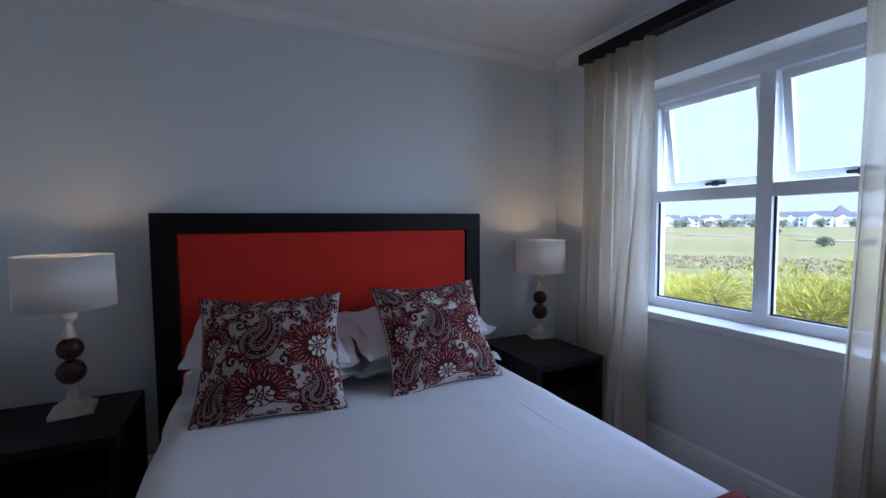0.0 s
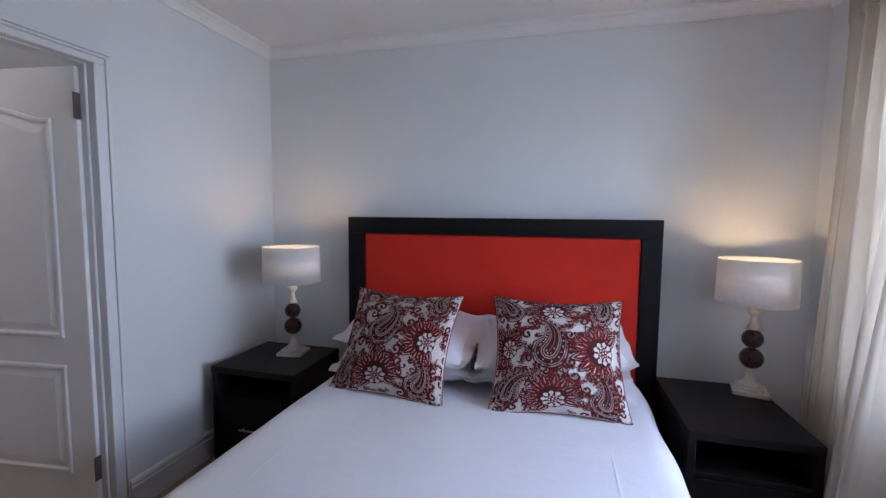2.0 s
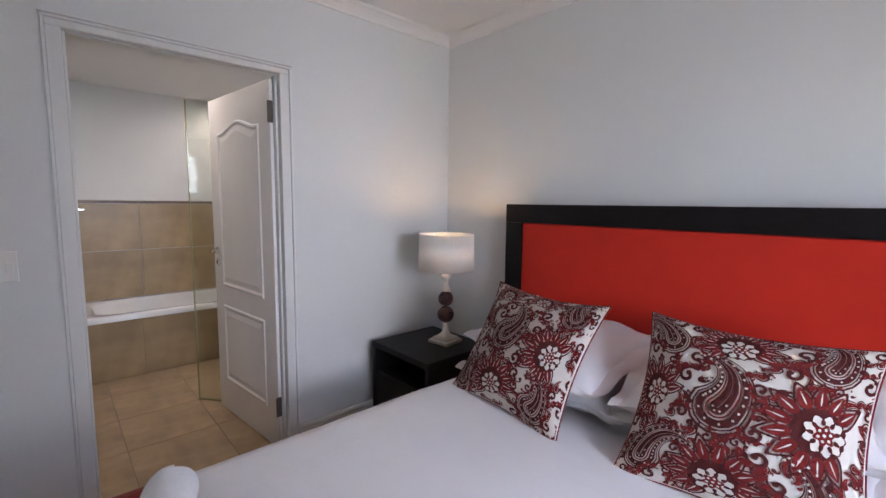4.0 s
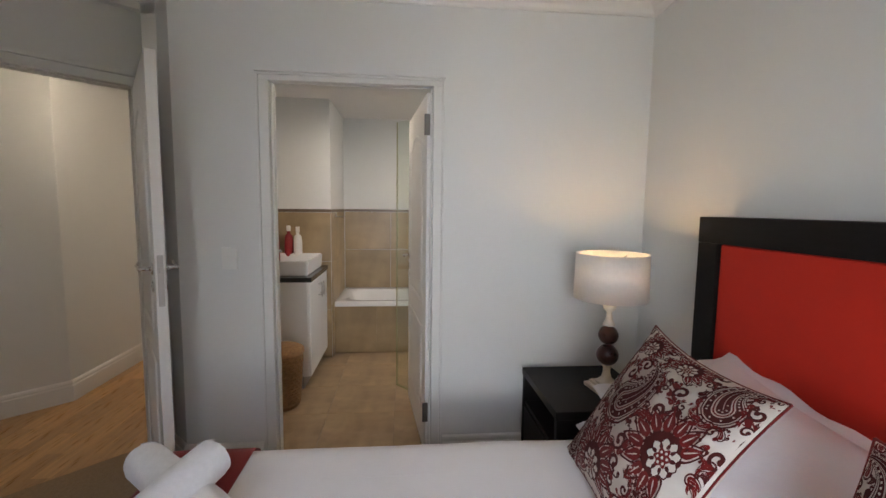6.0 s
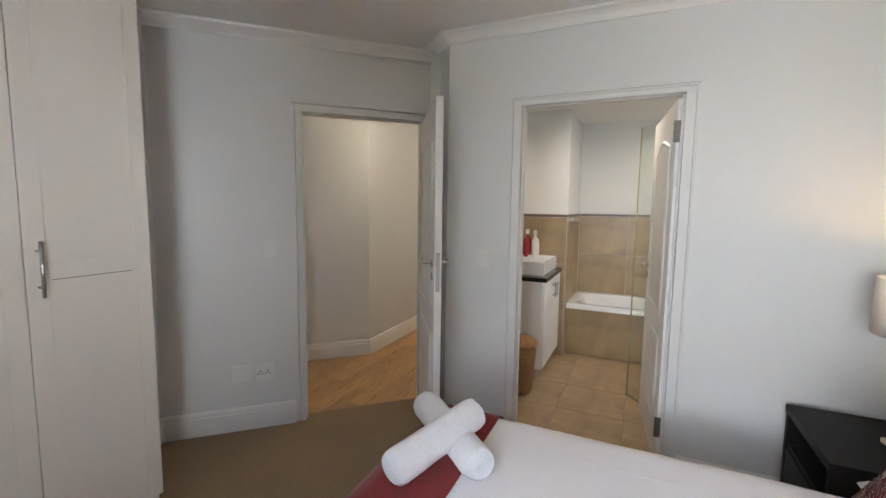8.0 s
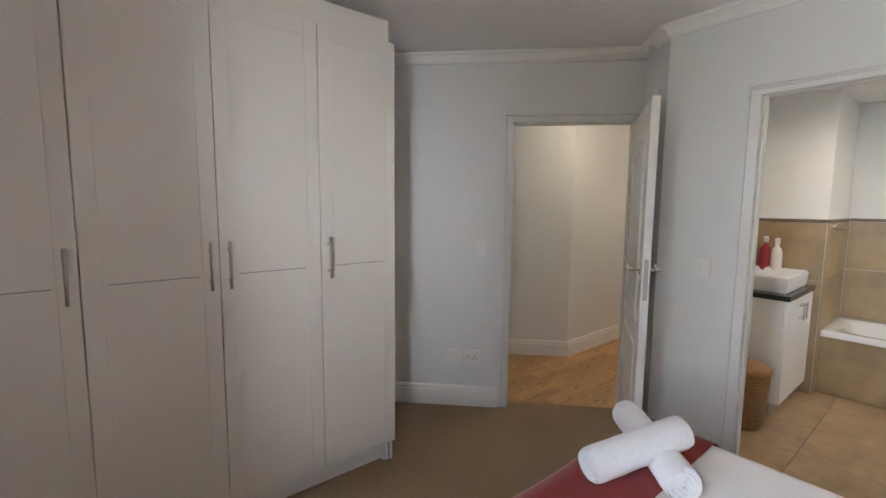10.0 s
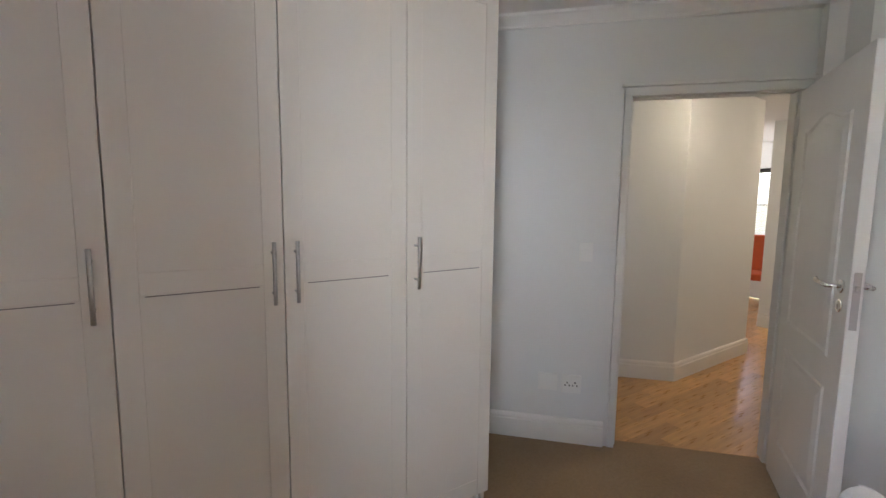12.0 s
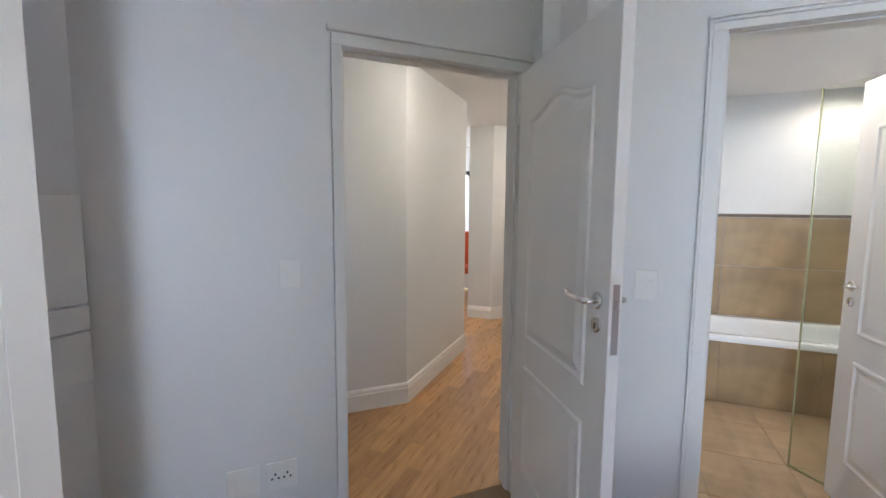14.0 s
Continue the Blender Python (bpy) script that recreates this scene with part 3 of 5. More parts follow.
def soft_slab(x0, x1, y0, y1, z0, z1, r, nx, ny, wave=0.004, seed=0, skirt=0.0):
    """Top sheet falling over the edges, with soft waves."""
    b = bmesh.new()
    off = Vector((seed * 7.1, seed * 3.3, 0.5))
    grid = []
    hz = z1 - z0

    def ease(d):
        """Plan inset and drop for a sheet arc length d beyond the flat."""
        q = math.pi * r / 2
        if d <= 0:
            return 0.0, 0.0
        if d < q:
            return r * math.sin(d / r), r * (1 - math.cos(d / r))
        return r, r + (d - q)

    arc = math.pi * r / 2 + max(0.0, hz - r)
    us = [-arc + (arc) * i / 10 for i in range(10)] + [i / nx for i in range(nx + 1)]
    us_x = [(x0 + r) - (-u) for u in us[:10]] + [x0 + r + (x1 - x0 - 2 * r) * u for u in us[10:]] + [(x1 - r) + arc * (i + 1) / 10 for i in range(10)]
    us_y = [(y0 + r) - arc * (10 - i) / 10 for i in range(10)] + [y0 + r + (y1 - y0 - 2 * r) * i / ny for i in range(ny + 1)]
    for yv in us_y:
        row = []
        for xv in us_x:
            dx = max(x0 + r - xv, xv - (x1 - r), 0)
            dy = max(y0 + r - yv, 0)
            ix, zx = ease(dx)
            iy, zy = ease(dy)
            px = x0 + r - ix if xv < x0 + r else (x1 - r + ix if xv > x1 - r else xv)
            py = y0 + r - iy if yv < y0 + r else yv
            z = z1 - min(max(zx, zy) if dx and dy else zx + zy, hz)
            w = noise.noise(Vector((xv * 2.3, yv * 2.3, 0)) + off) * wave + noise.noise(Vector((xv * 9, yv * 6, 3)) + off) * wave * 0.35
            fall = min(1, (z1 - z) / 0.1)
            px += (-1 if xv < x0 + r else 1 if xv > x1 - r else 0) * fall * 0.012 * math.sin(yv * 13 + seed)
            py -= fall * 0.012 * math.sin(xv * 11 + seed) if dy else 0
            row.append(b.verts.new((px, py, z + w * (1 - fall))))
        grid.append(row)
    for j in range(len(us_y) - 1):
        for i in range(len(us_x) - 1):
            b.faces.new((grid[j][i], grid[j][i + 1], grid[j + 1][i + 1], grid[j + 1][i]))
    return b


bedpart("mattress", box(BX0 + 0.02, BX1 - 0.02, BYF + 0.03, -0.14, 0.281, BZ - 0.03, 0.05, 4), LINEN, "", True)
bedpart("duvet", soft_slab(BX0, BX1, BYF + 0.01, -0.145, 0.14, BZ, 0.088, 46, 52, 0.008, 1), LINEN, "white cotton duvet cover", True)


def crease(x, y0, y1):
    """A fine pressed fold standing up from the duvet along y."""
    b = bmesh.new()
    prev = None
    for i in range(41):
        y = y0 + (y1 - y0) * i / 40
        xx = x + 0.006 * math.sin(3 * y + x)
        off = Vector((7.1, 3.3, 0.5))
        z = BZ + noise.noise(Vector((xx * 2.3, y * 2.3, 0)) + off) * 0.008 + noise.noise(Vector((xx * 9, y * 6, 3)) + off) * 0.0028
        lift = 0.0018 * math.sin(math.pi * i / 40)
        row = [b.verts.new((xx + d, y, z + q)) for d, q in ((-0.010, -0.002), (-0.002, lift), (0.002, lift), (0.010, -0.002))]
        if prev:
            for k in range(3):
                b.faces.new((prev[k], prev[k + 1], row[k + 1], row[k]))
        prev = row
    bedpart("crease", b, LINEN, "", True)


crease(BX0 + 0.235, -1.60, -1.15)
crease(BX1 - 0.235, -1.45, -0.95)
runner = thing("bed_runner", pose(0, 0, 0), "dark red throw laid across the foot of the bed", "bed runner")
cloth = soft_slab(BX0 - 0.012, BX1 + 0.012, BYF - 0.004, -1.735, 0.22, BZ + 0.008, 0.092, 46, 18, 0.008, 1)
hem = cloth.copy()
bmesh.ops.delete(hem, geom=[f for f in hem.faces if f.calc_center_median().y < -1.756], context="FACES")
for v in hem.verts:
    v.co += Vector((0.003 * (1 if v.co.x > 1.5 else -1), 0.001, 0.003))
part("cloth", cloth, RUNNER, runner, "", True)
part("hem", hem, RUNNER, runner, "folded and stitched hem", True)



def cushion_point(u, v, size, fat, side=1):
    """Surface of a stuffed square cushion: u, v from -1 to 1."""
    e = 1 - 0.11 * (1 - v * v)
    f = 1 - 0.11 * (1 - u * u)
    t = max(0.0, (1 - u * u) * (1 - v * v)) ** 0.58
    return Vector((u * size * e, side * fat * t, v * size * f))


def cushion_shell(size, fat, n=28, wob=0.0, seed=0, wide=1.0):
    b = bmesh.new()
    for side in (1, -1):
        g = []
        for j in range(n + 1):
            row = []
            for i in range(n + 1):
                u = math.sin((-1 + 2 * i / n) * math.pi / 2)
                v = math.sin((-1 + 2 * j / n) * math.pi / 2)
                p = cushion_point(u, v, size, fat, side)
                p.x *= wide
                k = wob * (1 - max(abs(u), abs(v)) ** 6)
                p.y += side * k * noise.noise(Vector((p.x * 9 + seed * 5, p.z * 9, side + seed)))
                row.append(b.verts.new(p))
            g.append(row)
        for j in range(n):
            for i in range(n):
                q = (g[j][i], g[j][i + 1], g[j + 1][i + 1], g[j + 1][i])
                b.faces.new(q if side < 0 else q[::-1])
    bmesh.ops.remove_doubles(b, verts=b.verts[:], dist=1e-5)
    return b


def add_poly(b, outer, inner, lift, size, fat):
    """A strip between two closed outlines of the print, laid on the cushion's front."""
    def put(p):
        u, v = (max(-0.988, min(0.988, 0.6 * q + 0.4 * math.sin(max(-1, min(1, q)) * math.pi / 2))) for q in p)
        q = cushion_point(u, v, size, fat, -1)
        return b.verts.new(q + Vector((0, -lift, 0)))
    a = [put(p) for p in outer]
    n = len(a)
    if inner is None:
        c = put((sum(p[0] for p in outer) / n, sum(p[1] for p in outer) / n))
        for i in range(n):
            b.faces.new((a[i], a[(i + 1) % n], c))
    else:
        d = [put(p) for p in inner]
        for i in range(n):
            b.faces.new((a[i], a[(i + 1) % n], d[(i + 1) % n], d[i]))


def spine_shape(cx, cy, r, turn, hand, curl=2.3, length=1.9, fat=0.62, n=22):
    """A comma: a round head that tapers along a curling tail. Returns a function that gives its outline at a share of its width."""
    pts, p, a = [], Vector((cx, cy)), turn
    step = length * r / n
    for i in range(n + 1):
        t = i / n
        a = turn + hand * curl * t ** 1.25
        pts.append((p.copy(), a, fat * r * (1 - t) ** 0.75 * (0.86 + 0.14 * math.cos(math.pi * t))))
        p = p + Vector((math.cos(a), math.sin(a))) * step

    def outline(k):
        out = []
        p0, a0, w0 = pts[0]
        for i in range(9):
            q = a0 + math.pi / 2 + math.pi * i / 8
            out.append((p0.x + k * w0 * math.cos(q), p0.y + k * w0 * math.sin(q)))
        side = [(p.x + k * w * math.sin(a), p.y - k * w * math.cos(a)) for p, a, w in pts[1:]]
        back = [(p.x - k * w * math.sin(a), p.y + k * w * math.cos(a)) for p, a, w in pts[1:]]
        return out + side + back[::-1]
    return outline, pts


def shrink(pts, k):
    cx = sum(p[0] for p in pts) / len(pts)
    cy = sum(p[1] for p in pts) / len(pts)
    return [(cx + (x - cx) * k, cy + (y - cy) * k) for x, y in pts]


def blob(cx, cy, r, petals, depth, turn=0.0, n=40):
    return [(cx + r * (1 + depth * math.cos(petals * (2 * math.pi * i / n))) * math.cos(2 * math.pi * i / n + turn),
             cy + r * (1 + depth * math.cos(petals * (2 * math.pi * i / n))) * math.sin(2 * math.pi * i / n + turn)) for i in range(n)]


def leaf_shape(cx, cy, length, width, turn, bend, n=16):
    """A pointed leaf whose tip lies along turn, from +y."""
    pts = []
    for i in range(n):
        t = 2 * math.pi * i / n
        y = length * math.cos(t)
        x = width * math.sin(t) * (1 - 0.55 * math.cos(t)) + bend * length * (y / length) ** 2
        c, q = math.cos(turn), math.sin(turn)
        pts.append((cx + c * x - q * y, cy + q * x + c * y))
    return pts


def paisley_print(size, fat, seed, paisleys, flowers):
    """Paisley commas, fan flowers, curling tendrils and leaves in dark red and brown on a cream cloth."""
    rnd = random.Random(seed)
    red, brown, pale = bmesh.new(), bmesh.new(), bmesh.new()
    taken = []

    def free(x, y, r):
        return all((x - a) ** 2 + (y - c) ** 2 > (r + q) ** 2 for a, c, q in taken)

    def ring(tint, o, k0, k1, lift=0.0010):
        add_poly(tint, shrink(o, k0), shrink(o, k1) if k1 else None, lift, size, fat)

    def dot(tint, x, y, r, lift, n=7):
        add_poly(tint, blob(x, y, r, 1, 0, n=n), None, lift, size, fat)

    def paisley(cx, cy, r, turn, hand):
        o, pts = spine_shape(cx, cy, r, turn, hand)
        for tint, k0, k1 in ((brown, 1.10, 1.00), (brown, 0.92, 0.86), (brown, 0.80, 0.50), (red, 0.43, 0.36), (brown, 0.29, 0.02)):
            add_poly(tint, o(k0), o(k1), 0.0010, size, fat)
        mid = o(0.65)
        for i in range(0, len(mid), 2):
            dot(pale, mid[i][0], mid[i][1], r * 0.034, 0.0016, 6)
        hole = o(0.16)
        for i in range(1, 12, 3):
            dot(pale, hole[i][0], hole[i][1], r * 0.030, 0.0016, 6)
        for p, a, w in pts[::3]:
            taken.append((p.x, p.y, w * 0.98))

    def flower(cx, cy, r, turn):
        """A fan of pointed petals behind a cream scalloped heart with a small blossom in it."""
        n = 11
        ring(brown, blob(cx, cy, r * 0.48, 11, 0.06, turn, 44), 1.0, None, 0.0009)
        for i in range(n):
            k = abs(i - (n - 1) / 2) / ((n - 1) / 2)
            a = -turn + math.radians(-128 + 256 * i / (n - 1))
            d = r * (0.74 - 0.10 * k)
            x, y = cx + d * math.sin(a), cy + d * math.cos(a)
            o = leaf_shape(x, y, r * (0.42 - 0.09 * k), r * 0.185, -a, 0.0)
            lift = 0.0010 + 0.00008 * (i % 2)
            ring(brown, o, 1.0, 0.78, lift)
            ring(red, o, 0.62, None, lift + 0.0002)
            ring(pale, leaf_shape(x, y, r * 0.15, r * 0.014, -a, 0.0), 1.0, None, 0.0015)
        hx, hy = cx + r * 0.10 * math.sin(turn), cy - r * 0.10 * math.cos(turn)
        o = blob(hx, hy, r * 0.345, 9, 0.12, turn, 54)
        ring(brown, o, 1.08, None, 0.0018)
        ring(pale, o, 1.0, None, 0.0021)
        for i in range(9):
            a = turn + 2 * math.pi * (i + 0.5) / 9
            o = leaf_shape(hx + r * 0.255 * math.cos(a), hy + r * 0.255 * math.sin(a), r * 0.074, r * 0.040, a - math.pi / 2, 0.0, 8)
            ring(brown, o, 1.0, None, 0.0024)
        o = blob(hx, hy, r * 0.18, 6, 0.20, turn, 42)
        ring(red, o, 1.0, None, 0.0024)
        for i in range(6):
            a = turn + 2 * math.pi * i / 6
            dot(pale, hx + r * 0.115 * math.cos(a), hy + r * 0.115 * math.sin(a), r * 0.030, 0.0027)
        dot(pale, hx, hy, r * 0.034, 0.0027)
        taken.append((cx, cy, r * 0.80))

    def tendril(cx, cy, r, turn, hand):
        """A stem that curls into a bulb, with leaflets along its back."""
        p, a, prev = Vector((cx + r * math.cos(turn), cy + r * math.sin(turn))), turn + hand * math.pi / 2, None
        n = 26
        for i in range(n + 1):
            k = i / n
            a += hand * (0.10 + 0.34 * k ** 1.6)
            p = p + Vector((math.cos(a), math.sin(a))) * (r * 2.9 / n)
            w = r * (0.10 + 0.27 * k * (1.5 - k))
            s = Vector((-math.sin(a), math.cos(a))) * w * 0.5
            edge = [(p.x + s.x, p.y + s.y), (p.x - s.x, p.y - s.y)]
            if prev:
                add_poly(brown, [prev[0], prev[1], edge[1], edge[0]], None, 0.0010, size, fat)
            prev = edge
            if i in (3, 8, 13):
                q = p + Vector((math.sin(a), -math.cos(a))) * (hand * r * 0.26)
                o, _ = spine_shape(q.x, q.y, r * 0.34, a + hand * 0.4, -hand, 1.5, 1.9, 0.55, 8)
                add_poly(red, o(1.0), o(0.02), 0.0011, size, fat)
        dot(brown, p.x, p.y, r * 0.20, 0.0011, 10)
        taken.append((cx, cy, r * 0.80))

    for q in paisleys:
        paisley(*q)
    for q in flowers:
        flower(*q)
    for r in (0.135, 0.11, 0.09, 0.072):
        for _ in range(900):
            x, y = rnd.uniform(-0.95, 0.95), rnd.uniform(-0.95, 0.95)
            if free(x, y, r * 0.78):
                tendril(x, y, r, rnd.uniform(0, 6.28), rnd.choice((-1, 1)))
    for r in (0.09, 0.07, 0.055, 0.043, 0.034, 0.027, 0.021, 0.016):
        for _ in range(2300):
            x, y = rnd.uniform(-1.03, 1.03), rnd.uniform(-1.03, 1.03)
            if not free(x, y, r * 0.38):
                continue
            a, hand = rnd.uniform(0, 6.28), rnd.choice((-1, 1))
            q = (x - 0.45 * r * math.cos(a), y - 0.45 * r * math.sin(a))
            o, _ = spine_shape(q[0], q[1], r * 0.9, a, hand, 1.7, 1.7, 0.58, 8)
            if r > 0.06:
                add_poly(brown, o(1.0), o(0.70), 0.0010, size, fat)
                add_poly(red, o(0.50), o(0.02), 0.0012, size, fat)
            else:
                add_poly(rnd.choice((brown, brown, red)), o(1.0), o(0.02), 0.0010, size, fat)
            taken.append((x, y, r * 0.43))
    return red, brown, pale


def cushion(m, seed, label, paisleys, flowers):
    root = thing("cushion", Matrix.Translation((0, -0.014, -0.009)) @ m @ Matrix.Diagonal((0.985, 1.0, 0.91, 1.0)), label, "cushion", "patterned cushions on the bed")
    size, fat = 0.305, 0.088
    part("cover", cushion_shell(size, fat, 34, 0.003, seed), CREAM, root, "cream woven cover", True)
    red, brown, pale = paisley_print(size, fat + 0.0045, seed, paisleys, flowers)
    tagged(part("print", red, PRINT, root, "dark red petals and leaves", True), kind="stuff")
    tagged(part("print", brown, PRINT2, root, "dark maroon paisley outlines", True), kind="stuff")
    tagged(part("print", pale, CREAM, root, "cream veins, dots and flower hearts", True), kind="stuff")
    b = bmesh.new()
    pts = []
    for k in range(4):
        for i in range(14):
            q = -1 + 2 * i / 14
            u, v = [(q, -1), (1, q), (-q, 1), (-1, -q)][k]
            p = cushion_point(u, v, size, fat)
            pts.append(p)
    for i in range(len(pts)):
        rod(pts[i], pts[(i + 1) % len(pts)], 0.0032, 6, b)
    part("piping", b, PRINT, root, "dark red piped edge")
    return root


def lean(bl, br, tl, tr):
    """Pose of a leaning square from its four corners."""
    bl, br, tl, tr = map(Vector, (bl, br, tl, tr))
    c = (bl + br + tl + tr) / 4
    x = ((br - bl) + (tr - tl)).normalized()
    z = ((tl - bl) + (tr - br)).normalized()
    y = z.cross(x).normalized()
    z = x.cross(y)
    return Matrix(((x.x, y.x, z.x, c.x), (x.y, y.y, z.y, c.y), (x.z, y.z, z.z, c.z), (0, 0, 0, 1)))


cushion(lean((0.83, -0.70, 0.545), (1.415, -0.775, 0.545), (0.87, -0.43, 1.0), (1.44, -0.475, 0.99)), 4,
        "square cushion with a dark red and cream paisley print",
        [(-0.16, 0.10, 0.36, 0.75, 1), (0.66, 0.62, 0.30, 2.2, -1), (0.52, -0.70, 0.33, 0.9, 1), (-0.70, -0.72, 0.31, 1.9, -1)],
        [(0.56, 0.02, 0.40, 1.35), (-0.13, -0.60, 0.42, 0.25), (-0.78, 0.12, 0.32, 0.9), (-0.50, 0.76, 0.30, 0.1), (0.10, 0.82, 0.26, -0.2)])
cushion(lean((1.615, -0.76, 0.545), (2.235, -0.70, 0.545), (1.595, -0.45, 1.0), (2.19, -0.435, 1.005)), 9,
        "square cushion with a dark red and cream paisley print",
        [(-0.12, -0.02, 0.37, 1.0, 1), (-0.64, 0.62, 0.31, 1.9, 1), (0.62, 0.62, 0.31, 1.2, 1), (-0.70, -0.66, 0.33, 1.4, -1), (0.58, -0.72, 0.34, 1.1, 1)],
        [(-0.06, 0.70, 0.36, 0.2), (0.58, 0.02, 0.42, 1.4), (-0.74, 0.02, 0.34, 0.9), (-0.08, -0.70, 0.38, 0.35)])


def pillow(m, label, wide=1.42):
    root = thing("pillow", m, label, "pillow", "white pillows")
    part("case", cushion_shell(0.235, 0.095, 26, 0.025, m.translation.x, wide), LINEN, root, "", True)
    # flat oxford border
    b = bmesh.new()
    w, h = 0.235 * wide, 0.235
    n = 18
    outer, inner = [], []
    for k in range(4):
        for i in range(n):
            q = -1 + 2 * i / n
            u, v = [(q, -1), (1, q), (-q, 1), (-1, -q)][k]
            wav = 0.010 * math.sin(9 * q + k)
            inner.append((u * w * (0.985 - 0.16 * (1 - v * v)), wav * 0.3, v * h * (0.985 - 0.16 * (1 - u * u))))
            outer.append((u * (w + 0.022), wav - 0.012 * (abs(u) * abs(v)) ** 4, v * (h + 0.02)))
    for s in (-0.0015, 0.0015):
        a = [b.verts.new((p[0], p[1] + s, p[2])) for p in outer]
        c = [b.verts.new((p[0], p[1] + s, p[2])) for p in inner]
        for i in range(4 * n):
            b.faces.new((a[i], a[(i + 1) % (4 * n)], c[(i + 1) % (4 * n)], c[i]))
    part("border", b, LINEN, root, "", True)
    return root


for x0, x1, tilt, roll in ((1.155, 1.165, 4, 5), (1.885, 1.875, -4, -5)):
    pillow(pose(x0, -0.40, BZ + 0.075, 90, 0, tilt), "white cotton pillow lying flat on the bed", 1.50)
    pillow(pose(x1, -0.395, BZ + 0.232, -74, roll, -tilt), "white cotton pillow propped on another one", 1.42)


# towels
def rolled_towel(m, length, r, label):
    root = thing("towel", m, label, "towel", "rolled towels on the bed")
    b = bmesh.new()
    n, k = 20, 34
    rows = []
    for j in range(n + 1):
        x = -length / 2 + length * j / n
        row = []
        for i in range(k):
            a = 2 * math.pi * i / k
            rr = r * (1 + 0.05 * noise.noise(Vector((x * 14, math.cos(a) * 1.5, math.sin(a) * 1.5)))) * (1.0 if 0 < j < n else 0.93)
            z = rr * math.sin(a)
            row.append(b.verts.new((x, rr * math.cos(a) * 1.06, max(z, -r * 0.86))))
        rows.append(row)
    for r0, r1 in zip(rows, rows[1:]):
        for i in range(k):
            b.faces.new((r0[i], r1[i], r1[(i + 1) % k], r0[(i + 1) % k]))
    part("roll", b, TOWEL, root, "", True)
    for s in (-1, 1):                     # the spiral at each end
        b = bmesh.new()
        prev = None
        x = s * length / 2
        for i in range(80):
            a = i * 0.26
            rr = r * (0.10 + 0.84 * i / 79)
            tw = r * 0.128
            ring = [b.verts.new((x + s * dx, (rr + dr) * math.cos(a), max(-r * 0.84, (rr + dr) * math.sin(a)))) for dr, dx in ((-tw, -0.012), (0, 0.006), (tw, -0.012))]
            if prev:
                for q in range(2):
                    b.faces.new((prev[q], ring[q], ring[q + 1], prev[q + 1]))
            prev = ring
        part("roll_end", b, TOWEL, root, "", True)
    return root


def between(p, q, r):
    """Pose and length of a roll lying from p to q."""
    p, q = Vector(p), Vector(q)
    d = q - p
    return pose(*((p + q) / 2), 0, -math.degrees(math.asin(d.z / d.length)), math.degrees(math.atan2(d.y, d.x))), d.length


for p, q, r, words in (((0.885, -2.13, BZ + 0.048), (1.205, -1.765, BZ + 0.048), 0.057, "white towel rolled up under another one"),
                       ((1.36, -2.005, BZ + 0.056), (1.0, -1.865, BZ + 0.118), 0.057, "white towel rolled up lying across another one")):
    m, length = between(p, q, r)
    rolled_towel(m, length, r, words)


# ---------------------------------------------------------------- bedside tables and lamps
def bedside_table(x0, x1, y0, y1, h, label):
    root = thing("bedside_table", pose((x0 + x1) / 2, (y0 + y1) / 2, 0), label, "bedside table", "pair of bedside tables")
    w, d = (x1 - x0) / 2, (y1 - y0) / 2
    part("tabletop", box(-w, w, -d, d, h - 0.035, h, 0.003), DARK, root)
    for sx in (-1, 1):
        part("side_panel", box(sx * w - (0.03 if sx > 0 else 0), sx * w + (0 if sx > 0 else 0.03), -d + 0.004, d - 0.002, 0.0, h - 0.0355, 0.003), DARK, root)
    part("back_panel", box(-w + 0.0305, w - 0.0305, d - 0.02, d - 0.004, 0.03, h - 0.0355, 0.001), DARK, root)
    part("shelf", box(-w + 0.0305, w - 0.0305, -d + 0.012, d - 0.0205, h - 0.19, h - 0.17, 0.002), DARK, root)
    dr = part("drawer", box(-w + 0.033, w - 0.033, -d + 0.006, d - 0.03, 0.06, h - 0.195, 0.003), DARK, root)
    part("plinth", box(-w + 0.0305, w - 0.0305, -d + 0.03, -d + 0.05, 0.0, 0.055, 0.001), DARK, root)
    b = rod((-0.075, -d - 0.016, (h - 0.14) / 2 + 0.02), (0.075, -d - 0.016, (h - 0.14) / 2 + 0.02), 0.005)
    for sx in (-0.06, 0.06):
        rod((sx, -d - 0.016, (h - 0.14) / 2 + 0.02), (sx, -d + 0.006, (h - 0.14) / 2 + 0.02), 0.004, 10, b)
    part("drawer_handle", b, STEEL, dr, "slim steel bar handle", True)
    return root


NZ = 0.560
bedside_table(0.085, 0.60, -0.68, -0.20, NZ, "black timber bedside table with a drawer, beside the bed")
bedside_table(2.415, 2.872, -0.755, -0.165, NZ, "black timber bedside table with a drawer, beside the window curtain")


